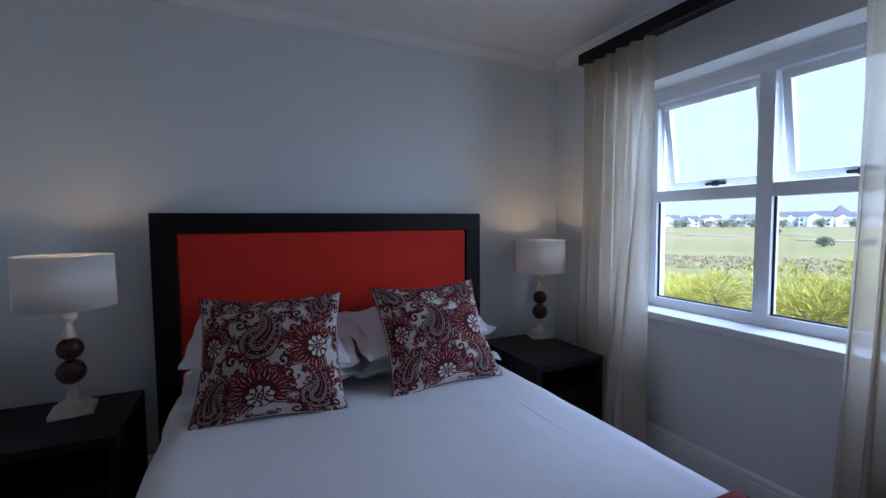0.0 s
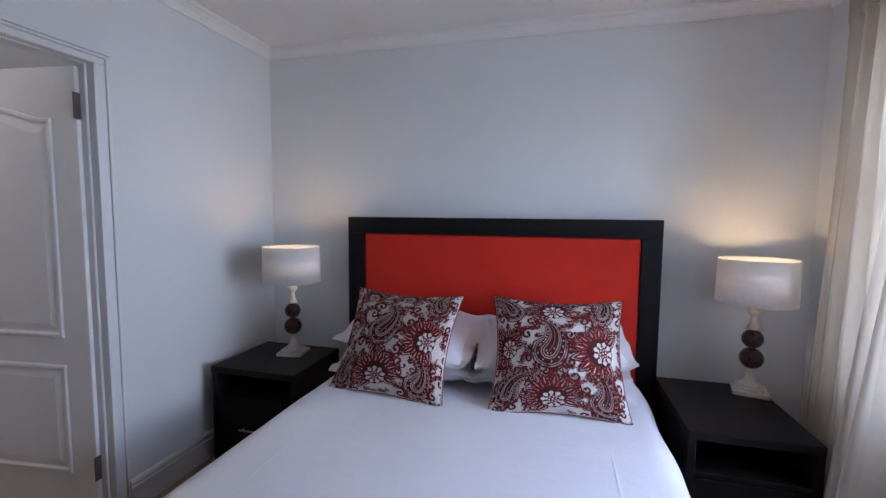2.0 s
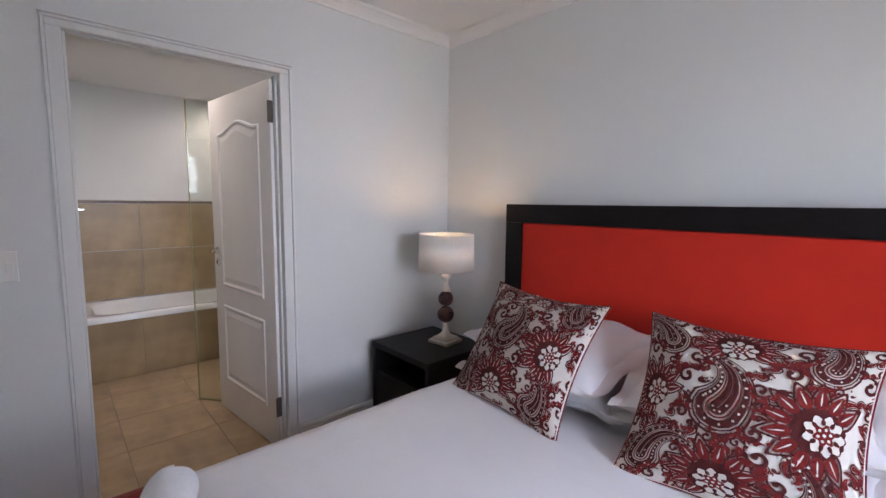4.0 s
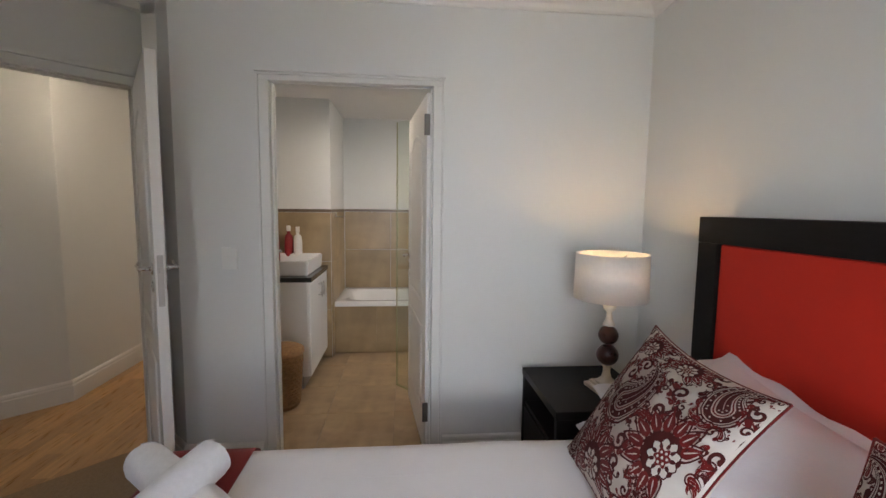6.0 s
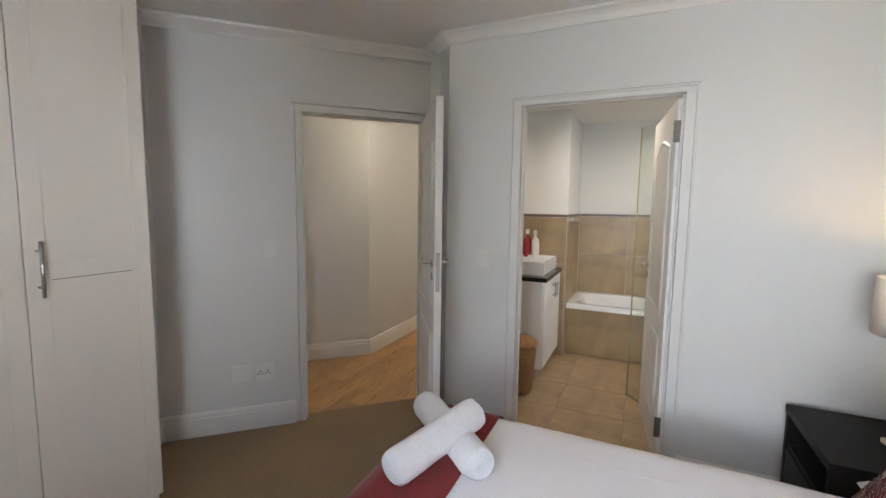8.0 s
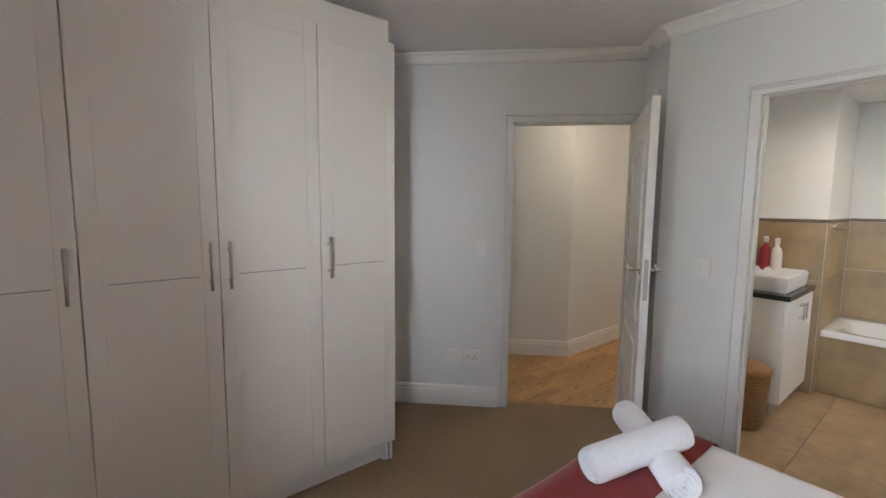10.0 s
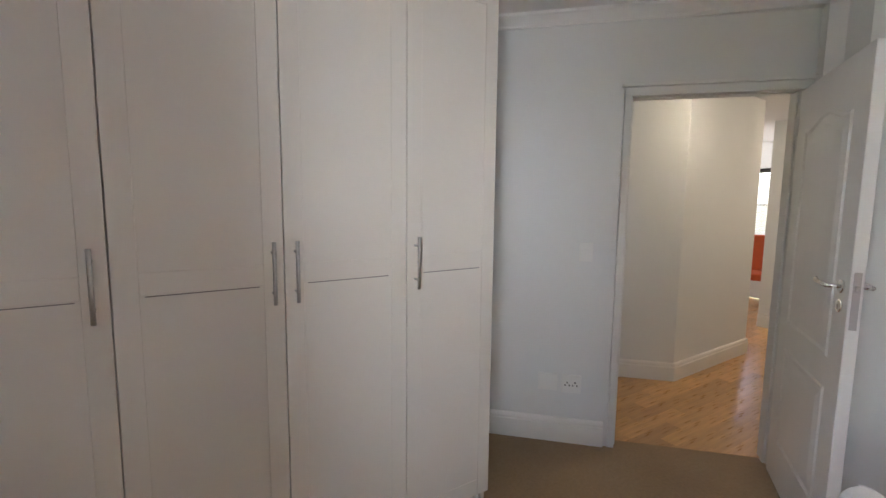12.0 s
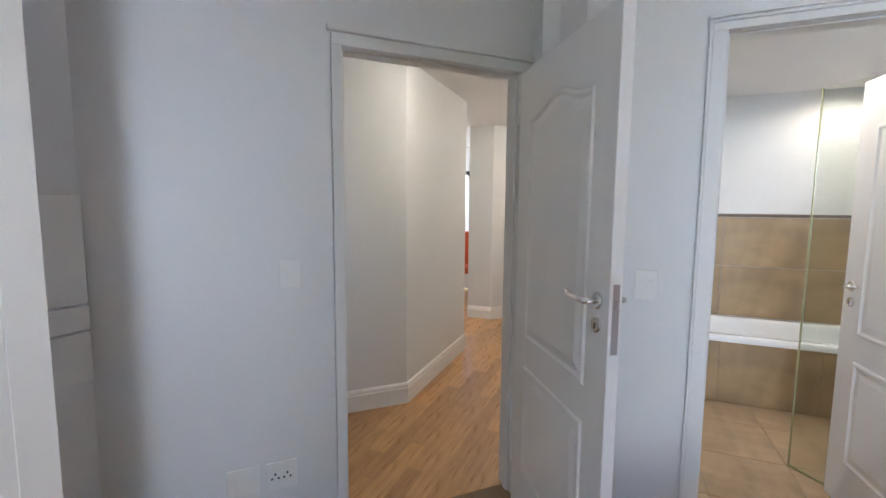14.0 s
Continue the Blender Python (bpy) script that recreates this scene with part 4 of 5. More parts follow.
def table_lamp(x, y, turn, label):
    root = thing("table_lamp", pose(x, y, NZ, 0, 0, turn), label, "table lamp", "pair of bedside lamps")
    b = box(-0.072, 0.072, -0.072, 0.072, 0.0, 0.020, 0.004)
    box(-0.055, 0.055, -0.055, 0.055, 0.0205, 0.036, 0.006, 2, b)
    part("foot", b, LWHITE, root, "distressed white square foot")
    part("stem", lathe([(0.050, 0.0365), (0.040, 0.046), (0.024, 0.058), (0.017, 0.085), (0.017, 0.108), (0.024, 0.118), (0.012, 0.121)]), LWHITE, root, "", True)
    for zc, r in ((0.168, 0.050), (0.262, 0.045)):
        part("ball", lathe([(0.012, zc - r)] + [(max(0.012, r * math.cos(a)), zc + r * math.sin(a)) for a in [(-1 + 2 * i / 16) * math.pi / 2 for i in range(1, 16)]] + [(0.012, zc + r)]), BALL, root, "dark red carved ball", True)
    part("neck", lathe([(0.028, 0.308), (0.026, 0.318), (0.016, 0.335), (0.012, 0.368), (0.016, 0.376), (0.027, 0.384), (0.029, 0.398), (0.024, 0.408), (0.014, 0.412), (0.014, 0.45)]), LWHITE, root, "", True)
    r0, z0, z1 = 0.163, 0.434, 0.642
    sh = part("shade", lathe([(r0, z0), (r0 - 0.004, z1), (r0 - 0.0065, z1), (r0 - 0.0025, z0), (r0, z0)], 56), SHADE, root, "white drum shade, lit from inside", True)
    b = bmesh.new()
    for i in range(3):
        a = 2 * math.pi * i / 3
        rod((0, 0, z1 - 0.05), ((r0 - 0.006) * math.cos(a), (r0 - 0.006) * math.sin(a), z1 - 0.02), 0.0018, 8, b)
    part("spider", b, STEEL, sh)
    part("bulb", lathe([(0.013, 0.45), (0.015, 0.475), (0.028, 0.505), (0.030, 0.525), (0.022, 0.545), (0.0, 0.552)], 20), BULB, root, "glowing warm bulb", True)
    return root


BULB = emissive("bulb_glow", (1.0, 0.62, 0.28), 2.0)
for lx, ly, turn in ((0.388, -0.365, 8), (2.805, -0.262, -14)):
    table_lamp(lx, ly, turn, "lit lamp with dark red balls and white drum shade on table")
    lamp("POINT", "bedside_bulb", (lx, ly, NZ + 0.56), 0.22 if lx < 1 else 0.34, (1.0, 0.68, 0.31), 0.035)

# ---------------------------------------------------------------- wardrobe
ward = thing("wardrobe", pose(0, 0, 0), "tall cream fitted wardrobe with four closed doors and steel bar handles", "wardrobe")
WF = -3.25
WX = [3.06, 2.644, 2.192, 1.745, 1.322]
part("side_panel", box(1.330, 1.348, YB + 0.02, WF - 0.022, 0.0, 2.30, 0.001), WARD, ward)
part("side_panel", box(3.04, 3.06, YB + 0.02, WF - 0.022, 0.0, 2.30, 0.001), WARD, ward)
part("top_panel", box(1.3485, 3.0395, YB + 0.02, WF - 0.022, 2.28, 2.30, 0.001), WARD, ward)
part("back_panel", box(1.3485, 3.0395, YB + 0.021, YB + 0.03, 0.11, 2.2795, 0.0), WARD, ward)
part("plinth", box(1.3485, 3.0395, WF - 0.08, WF - 0.06, 0.0, 0.105, 0.001), WARD, ward)
part("bulkhead", box(1.345, XW - 0.002, YB + 0.02, WF - 0.025, 2.3005, CEIL_Z - 0.065, 0.002), WARD, ward)
part("filler", box(3.0605, XW - 0.002, YB + 0.02, WF - 0.03, 0.0, 2.30, 0.001), WARD, ward)
for i, x in enumerate((1.345, 3.0)):
    b = lathe([(0.02, 0.0), (0.022, 0.008), (0.015, 0.012), (0.015, 0.10)], 14)
    part("adjustable_foot", turned(b, pose(x + (0.02 if i == 0 else 0), WF - 0.045, 0)), PLASTIC, ward)


def wardrobe_door(x1, x0, knob):
    """Shaker-like door: two shallow fields, with the fine line of shade between them laid on as a grey strip."""
    g = 0.0018
    b = bmesh.new()
    yf, z0, z1 = WF, 0.118, 2.288
    xa, xb = x0 + g, x1 - g
    box(xa, xb, yf - 0.018, yf - 0.003, z0, z1, 0.001, 1, b)
    d = part("cabinet_door", b, WARD, ward)
    st = 0.062
    part("stile", box(xa, xa + st, yf - 0.0028, yf, z0, z1, 0.0012, 1), WARD, d)
    part("stile", box(xb - st, xb, yf - 0.0028, yf, z0, z1, 0.0012, 1), WARD, d)
    for za, zb in ((z0, z0 + 0.075), (1.160, 1.225), (z1 - 0.07, z1)):
        part("rail", box(xa + st + 0.0003, xb - st - 0.0003, yf - 0.0028, yf - 0.0002, za, zb, 0.0012, 1), WARD, d)
    # flat grey strip, coloured as the shade under the middle rail
    part("groove_shade", box(xa + st + 0.012, xb - st - 0.012, yf - 0.0028, yf - 0.0022, 1.1545, 1.1575), GROOVE, d)
    hx = xa + 0.034 if knob < 0 else xb - 0.034
    b = rod((hx, yf + 0.034, 1.10), (hx, yf + 0.034, 1.30), 0.0062, 14)
    for zz in (1.135, 1.265):
        rod((hx, yf, zz), (hx, yf + 0.034, zz), 0.0045, 10, b)
    part("handle", b, STEEL, d, "brushed steel bar handle", True)


# handles: the first two at their low-x edge, the next two at their high-x edge
wardrobe_door(WX[0], WX[1], -1)
wardrobe_door(WX[1], WX[2], -1)
wardrobe_door(WX[2], WX[3], 1)
wardrobe_door(WX[3], WX[4], 1)


# ---------------------------------------------------------------- switches, sockets
def plate(m, w, h, label, name, category, bits):
    root = thing(name, m, label, category)
    part("cover_plate", box(-w / 2, w / 2, 0, 0.009, -h / 2, h / 2, 0.003), PLASTIC, root)
    for x0, x1, z0, z1, y, material, nm in bits:
        part(nm, box(x0, x1, 0.0092, 0.0092 + y, z0, z1, 0.0008, 1), material, root)
    return root


def on_diag(x, z):
    s = ((x - C2.x) / DIAG.x)
    return DM @ pose(s, 0.0004, z)


TOGGLE = [(-0.012, 0.012, -0.018, 0.016, 0.004, PLASTIC, "rocker")]
plate(on_diag(0.49, 1.157), 0.075, 0.108, "white single light switch on the wall", "light_switch", "switch", TOGGLE)
TOGGLE3 = [(-0.026, -0.006, -0.018, 0.016, 0.004, PLASTIC, "rocker"), (0.006, 0.026, -0.018, 0.016, 0.004, PLASTIC, "rocker")]
WM = Matrix(((0, 1, 0, 0.0004), (-1, 0, 0, 0), (0, 0, 1, 0), (0, 0, 0, 1)))
plate(WM @ pose(2.19, 0, 1.131), 0.076, 0.112, "white two-way light switch on the wall", "light_switch", "switch", TOGGLE3)
PINS = [(-0.036, -0.029, -0.012, -0.004, 0.0006, BLACK, "pin_hole"), (-0.012, -0.005, -0.012, -0.004, 0.0006, BLACK, "pin_hole"),
        (-0.024, -0.017, 0.004, 0.014, 0.0006, BLACK, "pin_hole"), (0.008, 0.015, -0.012, -0.004, 0.0006, BLACK, "pin_hole"),
        (0.032, 0.039, -0.012, -0.004, 0.0006, BLACK, "pin_hole"), (0.020, 0.027, 0.004, 0.014, 0.0006, BLACK, "pin_hole")]
plate(on_diag(0.525, 0.365), 0.112, 0.112, "white double wall socket above the skirting", "wall_socket", "socket", PINS)
plate(on_diag(0.622, 0.368), 0.110, 0.105, "white blank cover plate beside a wall socket", "blank_plate", "cover plate", [])
db = thing("distribution_board", pose(1.125, YB + 0.001, 0), "white electrical distribution board on the wall beside the wardrobe", "fuse box")
part("cover", box(-0.19, 0.19, 0, 0.018, 1.10, 1.442, 0.004), PLASTIC, db)
part("middle_cover", box(-0.19, 0.17, 0, 0.022, 1.015, 1.092, 0.004), PLASTIC, db)
part("bottom_cover", box(-0.19, 0.17, 0, 0.020, 0.845, 1.007, 0.004), PLASTIC, db)

# ---------------------------------------------------------------- bathroom
BC = 2.345
TX, FX, PX, PY, LY, RY = -1.83, -2.55, -1.722, -1.969, -2.52, -0.25
b = wall_slab((FX, RY), (FX, PY), 0.11, 0, BC)
structure("wall_bath_far", b, PAINT, "white wall above the bath")
b = prism([(FX - 0.11, PY - 0.001), (PX, PY - 0.001), (PX, LY - 0.001), (FX - 0.11, LY - 0.001)], 0, BC)
structure("wall_bath_pier", b, PAINT, "white pier at the end of the bath")
b = wall_slab((PX, LY), (-0.111, LY), 0.10, 0, BC + 0.1)
structure("wall_bath_left", b, PAINT, "white wall behind the vanity")
BWX0, BWX1, BWZ0, BWZ1 = -1.28, -0.80, 1.37, 2.0          # bathroom window
b = wall_slab((-0.111, RY), (FX - 0.11, RY), 0.11, 0, BC + 0.1, [(-0.111 - BWX1, -0.111 - BWX0, BWZ0, BWZ1)])
structure("wall_bath_right", b, PAINT, "white wall behind the shower")
b = prism([(FX - 0.2, RY + 0.1), (FX - 0.2, LY - 0.1), (-0.111, LY - 0.1), (-0.111, RY + 0.1)], BC, BC + 0.06)
structure("ceiling_bathroom", b, CEIL, "smooth white bathroom ceiling")
bfloor = structure("floor_bathroom", prism([(FX, RY), (FX, LY), (-0.112, LY), (-0.112, RY)], -0.06, -0.0075), GROUT, "beige ceramic tiled bathroom floor")
structure("threshold", box(-0.1115, -0.0005, BY0 + 0.013, BY1 - 0.013, -0.05, 0.001), TILE, "tiled threshold of the bathroom door")


def tile_grid(parent, name, material, m, w, h, tw, th, u0=0.0, v0=0.0, gap=0.003, thick=0.008):
    """Tiles over a w by h field in the plane of m's x and z, proud along -y."""
    shared = {}
    u = u0
    while u < w - 1e-4:
        u1 = min(w, u + tw)
        v = v0
        while v < h - 1e-4:
            v1 = min(h, v + th)
            a0, a1, c0, c1 = max(u, 0), u1, max(v, 0), v1
            if a1 - a0 > 0.02 and c1 - c0 > 0.02:
                key = (round(a1 - a0, 3), round(c1 - c0, 3))
                if key not in shared:
                    bm = box(gap / 2, key[0] - gap / 2, -thick, 0, gap / 2, key[1] - gap / 2, 0.0012, 1)
                    me = bpy.data.meshes.new(name)
                    bm.to_mesh(me)
                    bm.free()
                    me.materials.append(material)
                    shared[key] = me
                o = new(name, shared[key])
                o.parent = parent
                o.matrix_world = m @ pose(a0, 0, c0)
            v += th
        u += tw


# bath
tub = thing("bathtub", pose(0, 0, 0), "white built-in bathtub behind a tiled front", "bathtub")
b = bmesh.new()
RZ = 0.50


def tub_ring(x0, x1, y0, y1, z, r, n=8):
    pts = []
    for cx, cy, a0 in ((x1 - r, y1 - r, 0), (x0 + r, y1 - r, 90), (x0 + r, y0 + r, 180), (x1 - r, y0 + r, 270)):
        for i in range(n + 1):
            a = radians(a0 + 90 * i / n)
            pts.append(b.verts.new((cx + r * math.cos(a), cy + r * math.sin(a), z)))
    return pts


t0, t1 = PY + 0.003, -0.32
rings = [tub_ring(FX + 0.012, TX + 0.012, t0, t1, RZ - 0.045, 0.01), tub_ring(FX + 0.012, TX + 0.012, t0, t1, RZ - 0.008, 0.01),
         tub_ring(FX + 0.02, TX + 0.004, t0 + 0.008, t1 - 0.008, RZ, 0.012), tub_ring(FX + 0.09, TX - 0.06, t0 + 0.10, t1 - 0.10, RZ, 0.16),
         tub_ring(FX + 0.105, TX - 0.075, t0 + 0.115, t1 - 0.115, RZ - 0.02, 0.17), tub_ring(FX + 0.15, TX - 0.12, t0 + 0.22, t1 - 0.22, 0.16, 0.16),
         tub_ring(FX + 0.2, TX - 0.17, t0 + 0.3, t1 - 0.3, 0.12, 0.14)]
for r0, r1 in zip(rings, rings[1:]):
    for i in range(len(r0)):
        b.faces.new((r0[i], r0[(i + 1) % len(r0)], r1[(i + 1) % len(r1)], r1[i]))
b.faces.new(rings[-1])
bmesh.ops.recalc_face_normals(b, faces=b.faces[:])
part("shell", b, CERAMIC, tub, "", True)
front = structure("bath_front", box(TX - 0.06, TX - 0.0085, PY + 0.002, -0.30, 0, RZ - 0.046), GROUT, "beige tiled front of the built-in bath")
tile_grid(front, "tile", WTILE, pose(TX - 0.008, PY + 0.002, 0.0, 0, 0, 90), -0.30 - PY - 0.002, RZ - 0.046, 0.60, 0.60, -0.2, 0)
DADO = 1.345
wb = bpy.data.objects["wall_bath_far"]
tile_grid(wb, "tile", WTILE, pose(FX + 0.0005, PY + 0.012, RZ + 0.0, 0, 0, 90), RY - PY - 0.012, DADO - RZ, 0.60, 0.43, -0.1, 0)
wp = bpy.data.objects["wall_bath_pier"]
tile_grid(wp, "tile", WTILE, pose(PX + 0.0005, LY, 0.0, 0, 0, 90), PY - LY, DADO, 0.60, 0.45, -0.05, 0)
tile_grid(wp, "tile", WTILE, pose(PX - 0.003, PY - 0.0005, 0.0, 0, 0, 180), PX - FX - 0.02, DADO, 0.60, 0.45, 0, 0)
wl = bpy.data.objects["wall_bath_left"]
tile_grid(wl, "tile", WTILE, pose(PX + 0.01, LY + 0.0005, 0, 0, 0, 0) @ Matrix.Scale(-1, 4, (0, 1, 0)), 1.5, DADO, 0.60, 0.45, 0, 0)
b = box(FX + 0.001, FX + 0.011, PY + 0.012, RY, DADO + 0.001, DADO + 0.028, 0.001)
box(PX + 0.001, PX + 0.011, LY, PY + 0.01, DADO + 0.001, DADO + 0.028, 0.001, 1, b)
box(FX + 0.012, PX + 0.0005, PY, PY + 0.010, DADO + 0.001, DADO + 0.028, 0.001, 1, b)
structure("trim_mosaic", b, MOSAIC, "dark mosaic border along the top of the tiles")
# floor tiles
tile_grid(bfloor, "floor_tile", TILE, pose(TX + 0.002, LY, -0.008, -90, 0, 0), -0.113 - TX, RY - LY, 0.45, 0.45, -0.12, -0.2)

# vanity
van = thing("vanity_unit", pose(0, 0, 0), "white vanity cupboard with steel handles under a dark granite top", "vanity unit")
VX0, VX1, VYF = -1.70, -1.0, -2.01
part("body", box(VX0 + 0.002, VX1, LY + 0.012, VYF - 0.02, 0.10, 0.832, 0.002), DOORM, van)
part("kick_board", box(VX0 + 0.002, VX1 - 0.02, LY + 0.012, VYF - 0.06, 0.0, 0.0995), STEEL, van, "grey metal kick board")
xm = (VX0 + VX1) / 2
for x0, x1, s in ((VX0 + 0.003, xm - 0.0015, 1), (xm + 0.0015, VX1 - 0.001, -1)):
    d = part("cabinet_door", box(x0, x1, VYF - 0.0195, VYF, 0.105, 0.83, 0.002), DOORM, van)
    hx = x1 - 0.04 if s > 0 else x0 + 0.04
    b = rod((hx, VYF + 0.03, 0.66), (hx, VYF + 0.03, 0.78), 0.005)
    for zz in (0.675, 0.765):
        rod((hx, VYF, zz), (hx, VYF + 0.03, zz), 0.004, 10, b)
    part("handle", b, STEEL, d, "steel bar handle", True)
structure("vanity_top", box(VX0 + 0.001, VX1 + 0.015, LY + 0.012, VYF + 0.012, 0.8325, 0.868, 0.003), GRANITE, "black granite vanity top")
bas = thing("basin", pose(-1.36, -2.26, 0.868), "white rectangular counter-top basin on the vanity", "basin")
b = bmesh.new()


def basin_ring(w, d, z):
    return [b.verts.new((sx * w, sy * d, z)) for sx, sy in ((1, 1), (-1, 1), (-1, -1), (1, -1))]


rg = [basin_ring(0.276, 0.217, 0.0), basin_ring(0.285, 0.225, 0.115), basin_ring(0.265, 0.205, 0.118), basin_ring(0.245, 0.18, 0.04), basin_ring(0.05, 0.05, 0.03)]
for r0, r1 in zip(rg, rg[1:]):
    for i in range(4):
        b.faces.new((r0[i], r0[(i + 1) % 4], r1[(i + 1) % 4], r1[i]))
b.faces.new(rg[0][::-1]), b.faces.new(rg[-1])
bmesh.ops.bevel(b, geom=b.edges[:], offset=0.008, segments=2, affect="EDGES")
part("bowl", b, CERAMIC, bas, "", False)
tap = thing("tap", pose(-1.36, -2.44, 0.868), "chrome mixer tap behind the basin", "tap")
part("body", lathe([(0.026, 0), (0.026, 0.01), (0.02, 0.02), (0.02, 0.17), (0.016, 0.18), (0.0, 0.182)], 24), CHROME, tap, "", True)
part("spout", rod((0, 0.0, 0.15), (0, 0.13, 0.165), 0.012), CHROME, tap, "", True)
part("lever", rod((0, 0.0, 0.182), (0, -0.05, 0.235), 0.006), CHROME, tap, "", True)
for dx, dy, col, lab in ((-1.655, -2.328, (0.30, 0.02, 0.03), "dark red spray bottle beside the basin"), (-1.655, -2.250, (0.8, 0.78, 0.76), "white bottle with a pump beside the basin"),
                    (-1.60, -2.43, (0.42, 0.05, 0.05), "red bottle beside the basin")):
    bt = thing("bottle", pose(dx, dy, 0.868), lab, "bottle")
    m = mat("bottle_plastic", col, 0.3, vary=0.05)
    hgt = 0.36 if col[0] < 0.4 else 0.35
    part("body", lathe([(0.036, 0), (0.038, 0.01), (0.038, hgt * 0.62), (0.03, hgt * 0.76), (0.014, hgt * 0.8), (0.014, hgt * 0.86)], 24), m, bt, "", True)
    part("cap", lathe([(0.017, hgt * 0.86), (0.018, hgt * 0.98), (0.014, hgt), (0, hgt)], 20), PLASTIC, bt, "white cap", True)
mir = thing("mirror", pose(0, 0, 0), "frameless mirror on the wall over the basin", "mirror")
part("silvered_glass", box(VX0 + 0.03, VX1 + 0.3, LY + 0.010, LY + 0.016, DADO + 0.03, 1.93, 0.002), MIRROR, mir)
soap = thing("soap_dish", pose(-1.90, PY + 0.010, 1.30), "chrome soap shelf on the tiles over the bath", "soap dish")
part("dish", box(-0.07, 0.07, 0.001, 0.09, 0.0, 0.012, 0.005), CHROME, soap)
part("mount", box(-0.02, 0.02, 0.0, 0.02, 0.0125, 0.04, 0.003), CHROME, soap)
binn = thing("laundry_basket", pose(-0.745, -2.155, 0.0), "round woven wicker basket with a lid beside the vanity", "basket")
bk = part("body", lathe([(0.105, 0.0), (0.11, 0.02), (0.135, 0.36), (0.14, 0.37), (0.132, 0.372), (0.0, 0.368)], 40), WICKER, binn, "", True)
b = bmesh.new()
for k in range(16):
    z = 0.03 + k * 0.021
    r = 0.111 + 0.025 * (z / 0.36)
    for i in range(40):
        a0, a1 = 2 * math.pi * i / 40, 2 * math.pi * (i + 1) / 40
        w = 0.003 * (1 if (i + k) % 2 else -1)
        rod(((r + w) * math.cos(a0), (r + w) * math.sin(a0), z), ((r - w) * math.cos(a1), (r - w) * math.sin(a1), z), 0.008, 5, b)
tagged(part("weave", b, WICKER, bk), kind="stuff")
part("lid", lathe([(0.146, 0.372), (0.150, 0.385), (0.146, 0.41), (0.12, 0.425), (0.0, 0.435)], 40), WICKER, binn, "woven lid", True)
scr = thing("shower_screen", pose(-1.05, -1.365, 0, 0, 0, 40), "frameless glass shower door standing ajar", "shower screen")
gp = part("glass_panel", box(0.006, 0.66, -0.004, 0.004, 0.012, 2.03, 0.0), SHOWER, scr)
gp.visible_shadow = False
part("glass_edge", box(0.0, 0.0055, -0.0045, 0.0045, 0.012, 2.03, 0.001), GEDGE, scr, "greenish polished edge")
part("bottom_seal", box(0.0, 0.66, -0.006, 0.006, 0.0, 0.0115, 0.001), GEDGE, scr)


bwin = tagged(new("window_3"), "white aluminium bathroom window", "window", "", "structure")
for x0, x1, z0, z1 in ((BWX0, BWX0 + 0.04, BWZ0, BWZ1), (BWX1 - 0.04, BWX1, BWZ0, BWZ1), (BWX0 + 0.0405, BWX1 - 0.0405, BWZ0, BWZ0 + 0.04),
                       (BWX0 + 0.0405, BWX1 - 0.0405, BWZ1 - 0.04, BWZ1), (BWX0 + 0.0405, BWX1 - 0.0405, 1.58, 1.62)):
    part("window_frame", box(x0, x1, RY + 0.05, RY + 0.09, z0, z1, 0.003), ALU, bwin)
pane = part("pane", box(BWX0 + 0.04, BWX1 - 0.04, RY + 0.068, RY + 0.072, BWZ0 + 0.04, BWZ1 - 0.04), GLASS, bwin)
pane.visible_shadow = False
bblind = thing("window_blind", pose(0, 0, 0), "white slatted blind half open at the bathroom window", "blind")
for k in range(19):
    b = box(BWX0 + 0.006, BWX1 - 0.006, -0.012, 0.012, -0.0008, 0.0008)
    part("slat", turned(b, pose(0, RY + 0.025, BWZ0 + 0.02 + k * 0.030, 25, 0, 0)), TRIM, bblind)
part("head_rail", box(BWX0 + 0.004, BWX1 - 0.004, RY + 0.008, RY + 0.044, BWZ1 - 0.028, BWZ1 - 0.002, 0.003), TRIM, bblind)
# unseen area lamp added outside the bathroom window to stand in for daylight
lamp("AREA", "bathroom_sky_fill", ((BWX0 + BWX1) / 2, RY + 0.16, 1.74), 0.9, (0.88, 0.94, 1.0), 0.6, ((BWX0 + BWX1) / 2, -2.0, 1.2))


def downlight(x, y, z, power, label="recessed round downlight, lit; real over the bath, added in mid-room"):
    root = thing("downlight", pose(x, y, z), label, "downlight")
    part("rim", lathe([(0.028, -0.004), (0.042, -0.006), (0.044, 0.0), (0.028, 0.0)], 28), TRIM, root, "", True)
    part("lens", lathe([(0.0, -0.0025), (0.0275, -0.0025), (0.0275, -0.0005)], 24), DLENS, root, "glowing lens", True)
    lamp("SPOT", "downlight_bulb", (x, y, z - 0.02), power, (1.0, 0.86, 0.68), 0.03, (x, y, 0), 170)


DLENS = emissive("downlight_glow", (1.0, 0.86, 0.66), 5.0)
# real one over the bath; the mid-room one is added to brighten the room
for x, y in ((-2.21, -0.72), (-1.0, -1.55)):
    downlight(x, y, BC, 1.2 if x < -2 else 2.1)

# ---------------------------------------------------------------- passage
HC = 2.40
Q = Vector((-0.915, -3.66))             # convex corner of the passage wall
b = wall_slab(Q, (0.05, -4.625), 0.10, 0, HC + 0.06)
structure("wall_passage_angled", b, PAINT, "pale angled passage wall")
b = wall_slab((-2.2, -3.675), Q, 0.12, 0, HC + 0.06)
structure("wall_passage", b, PAINT, "pale wall along the passage")
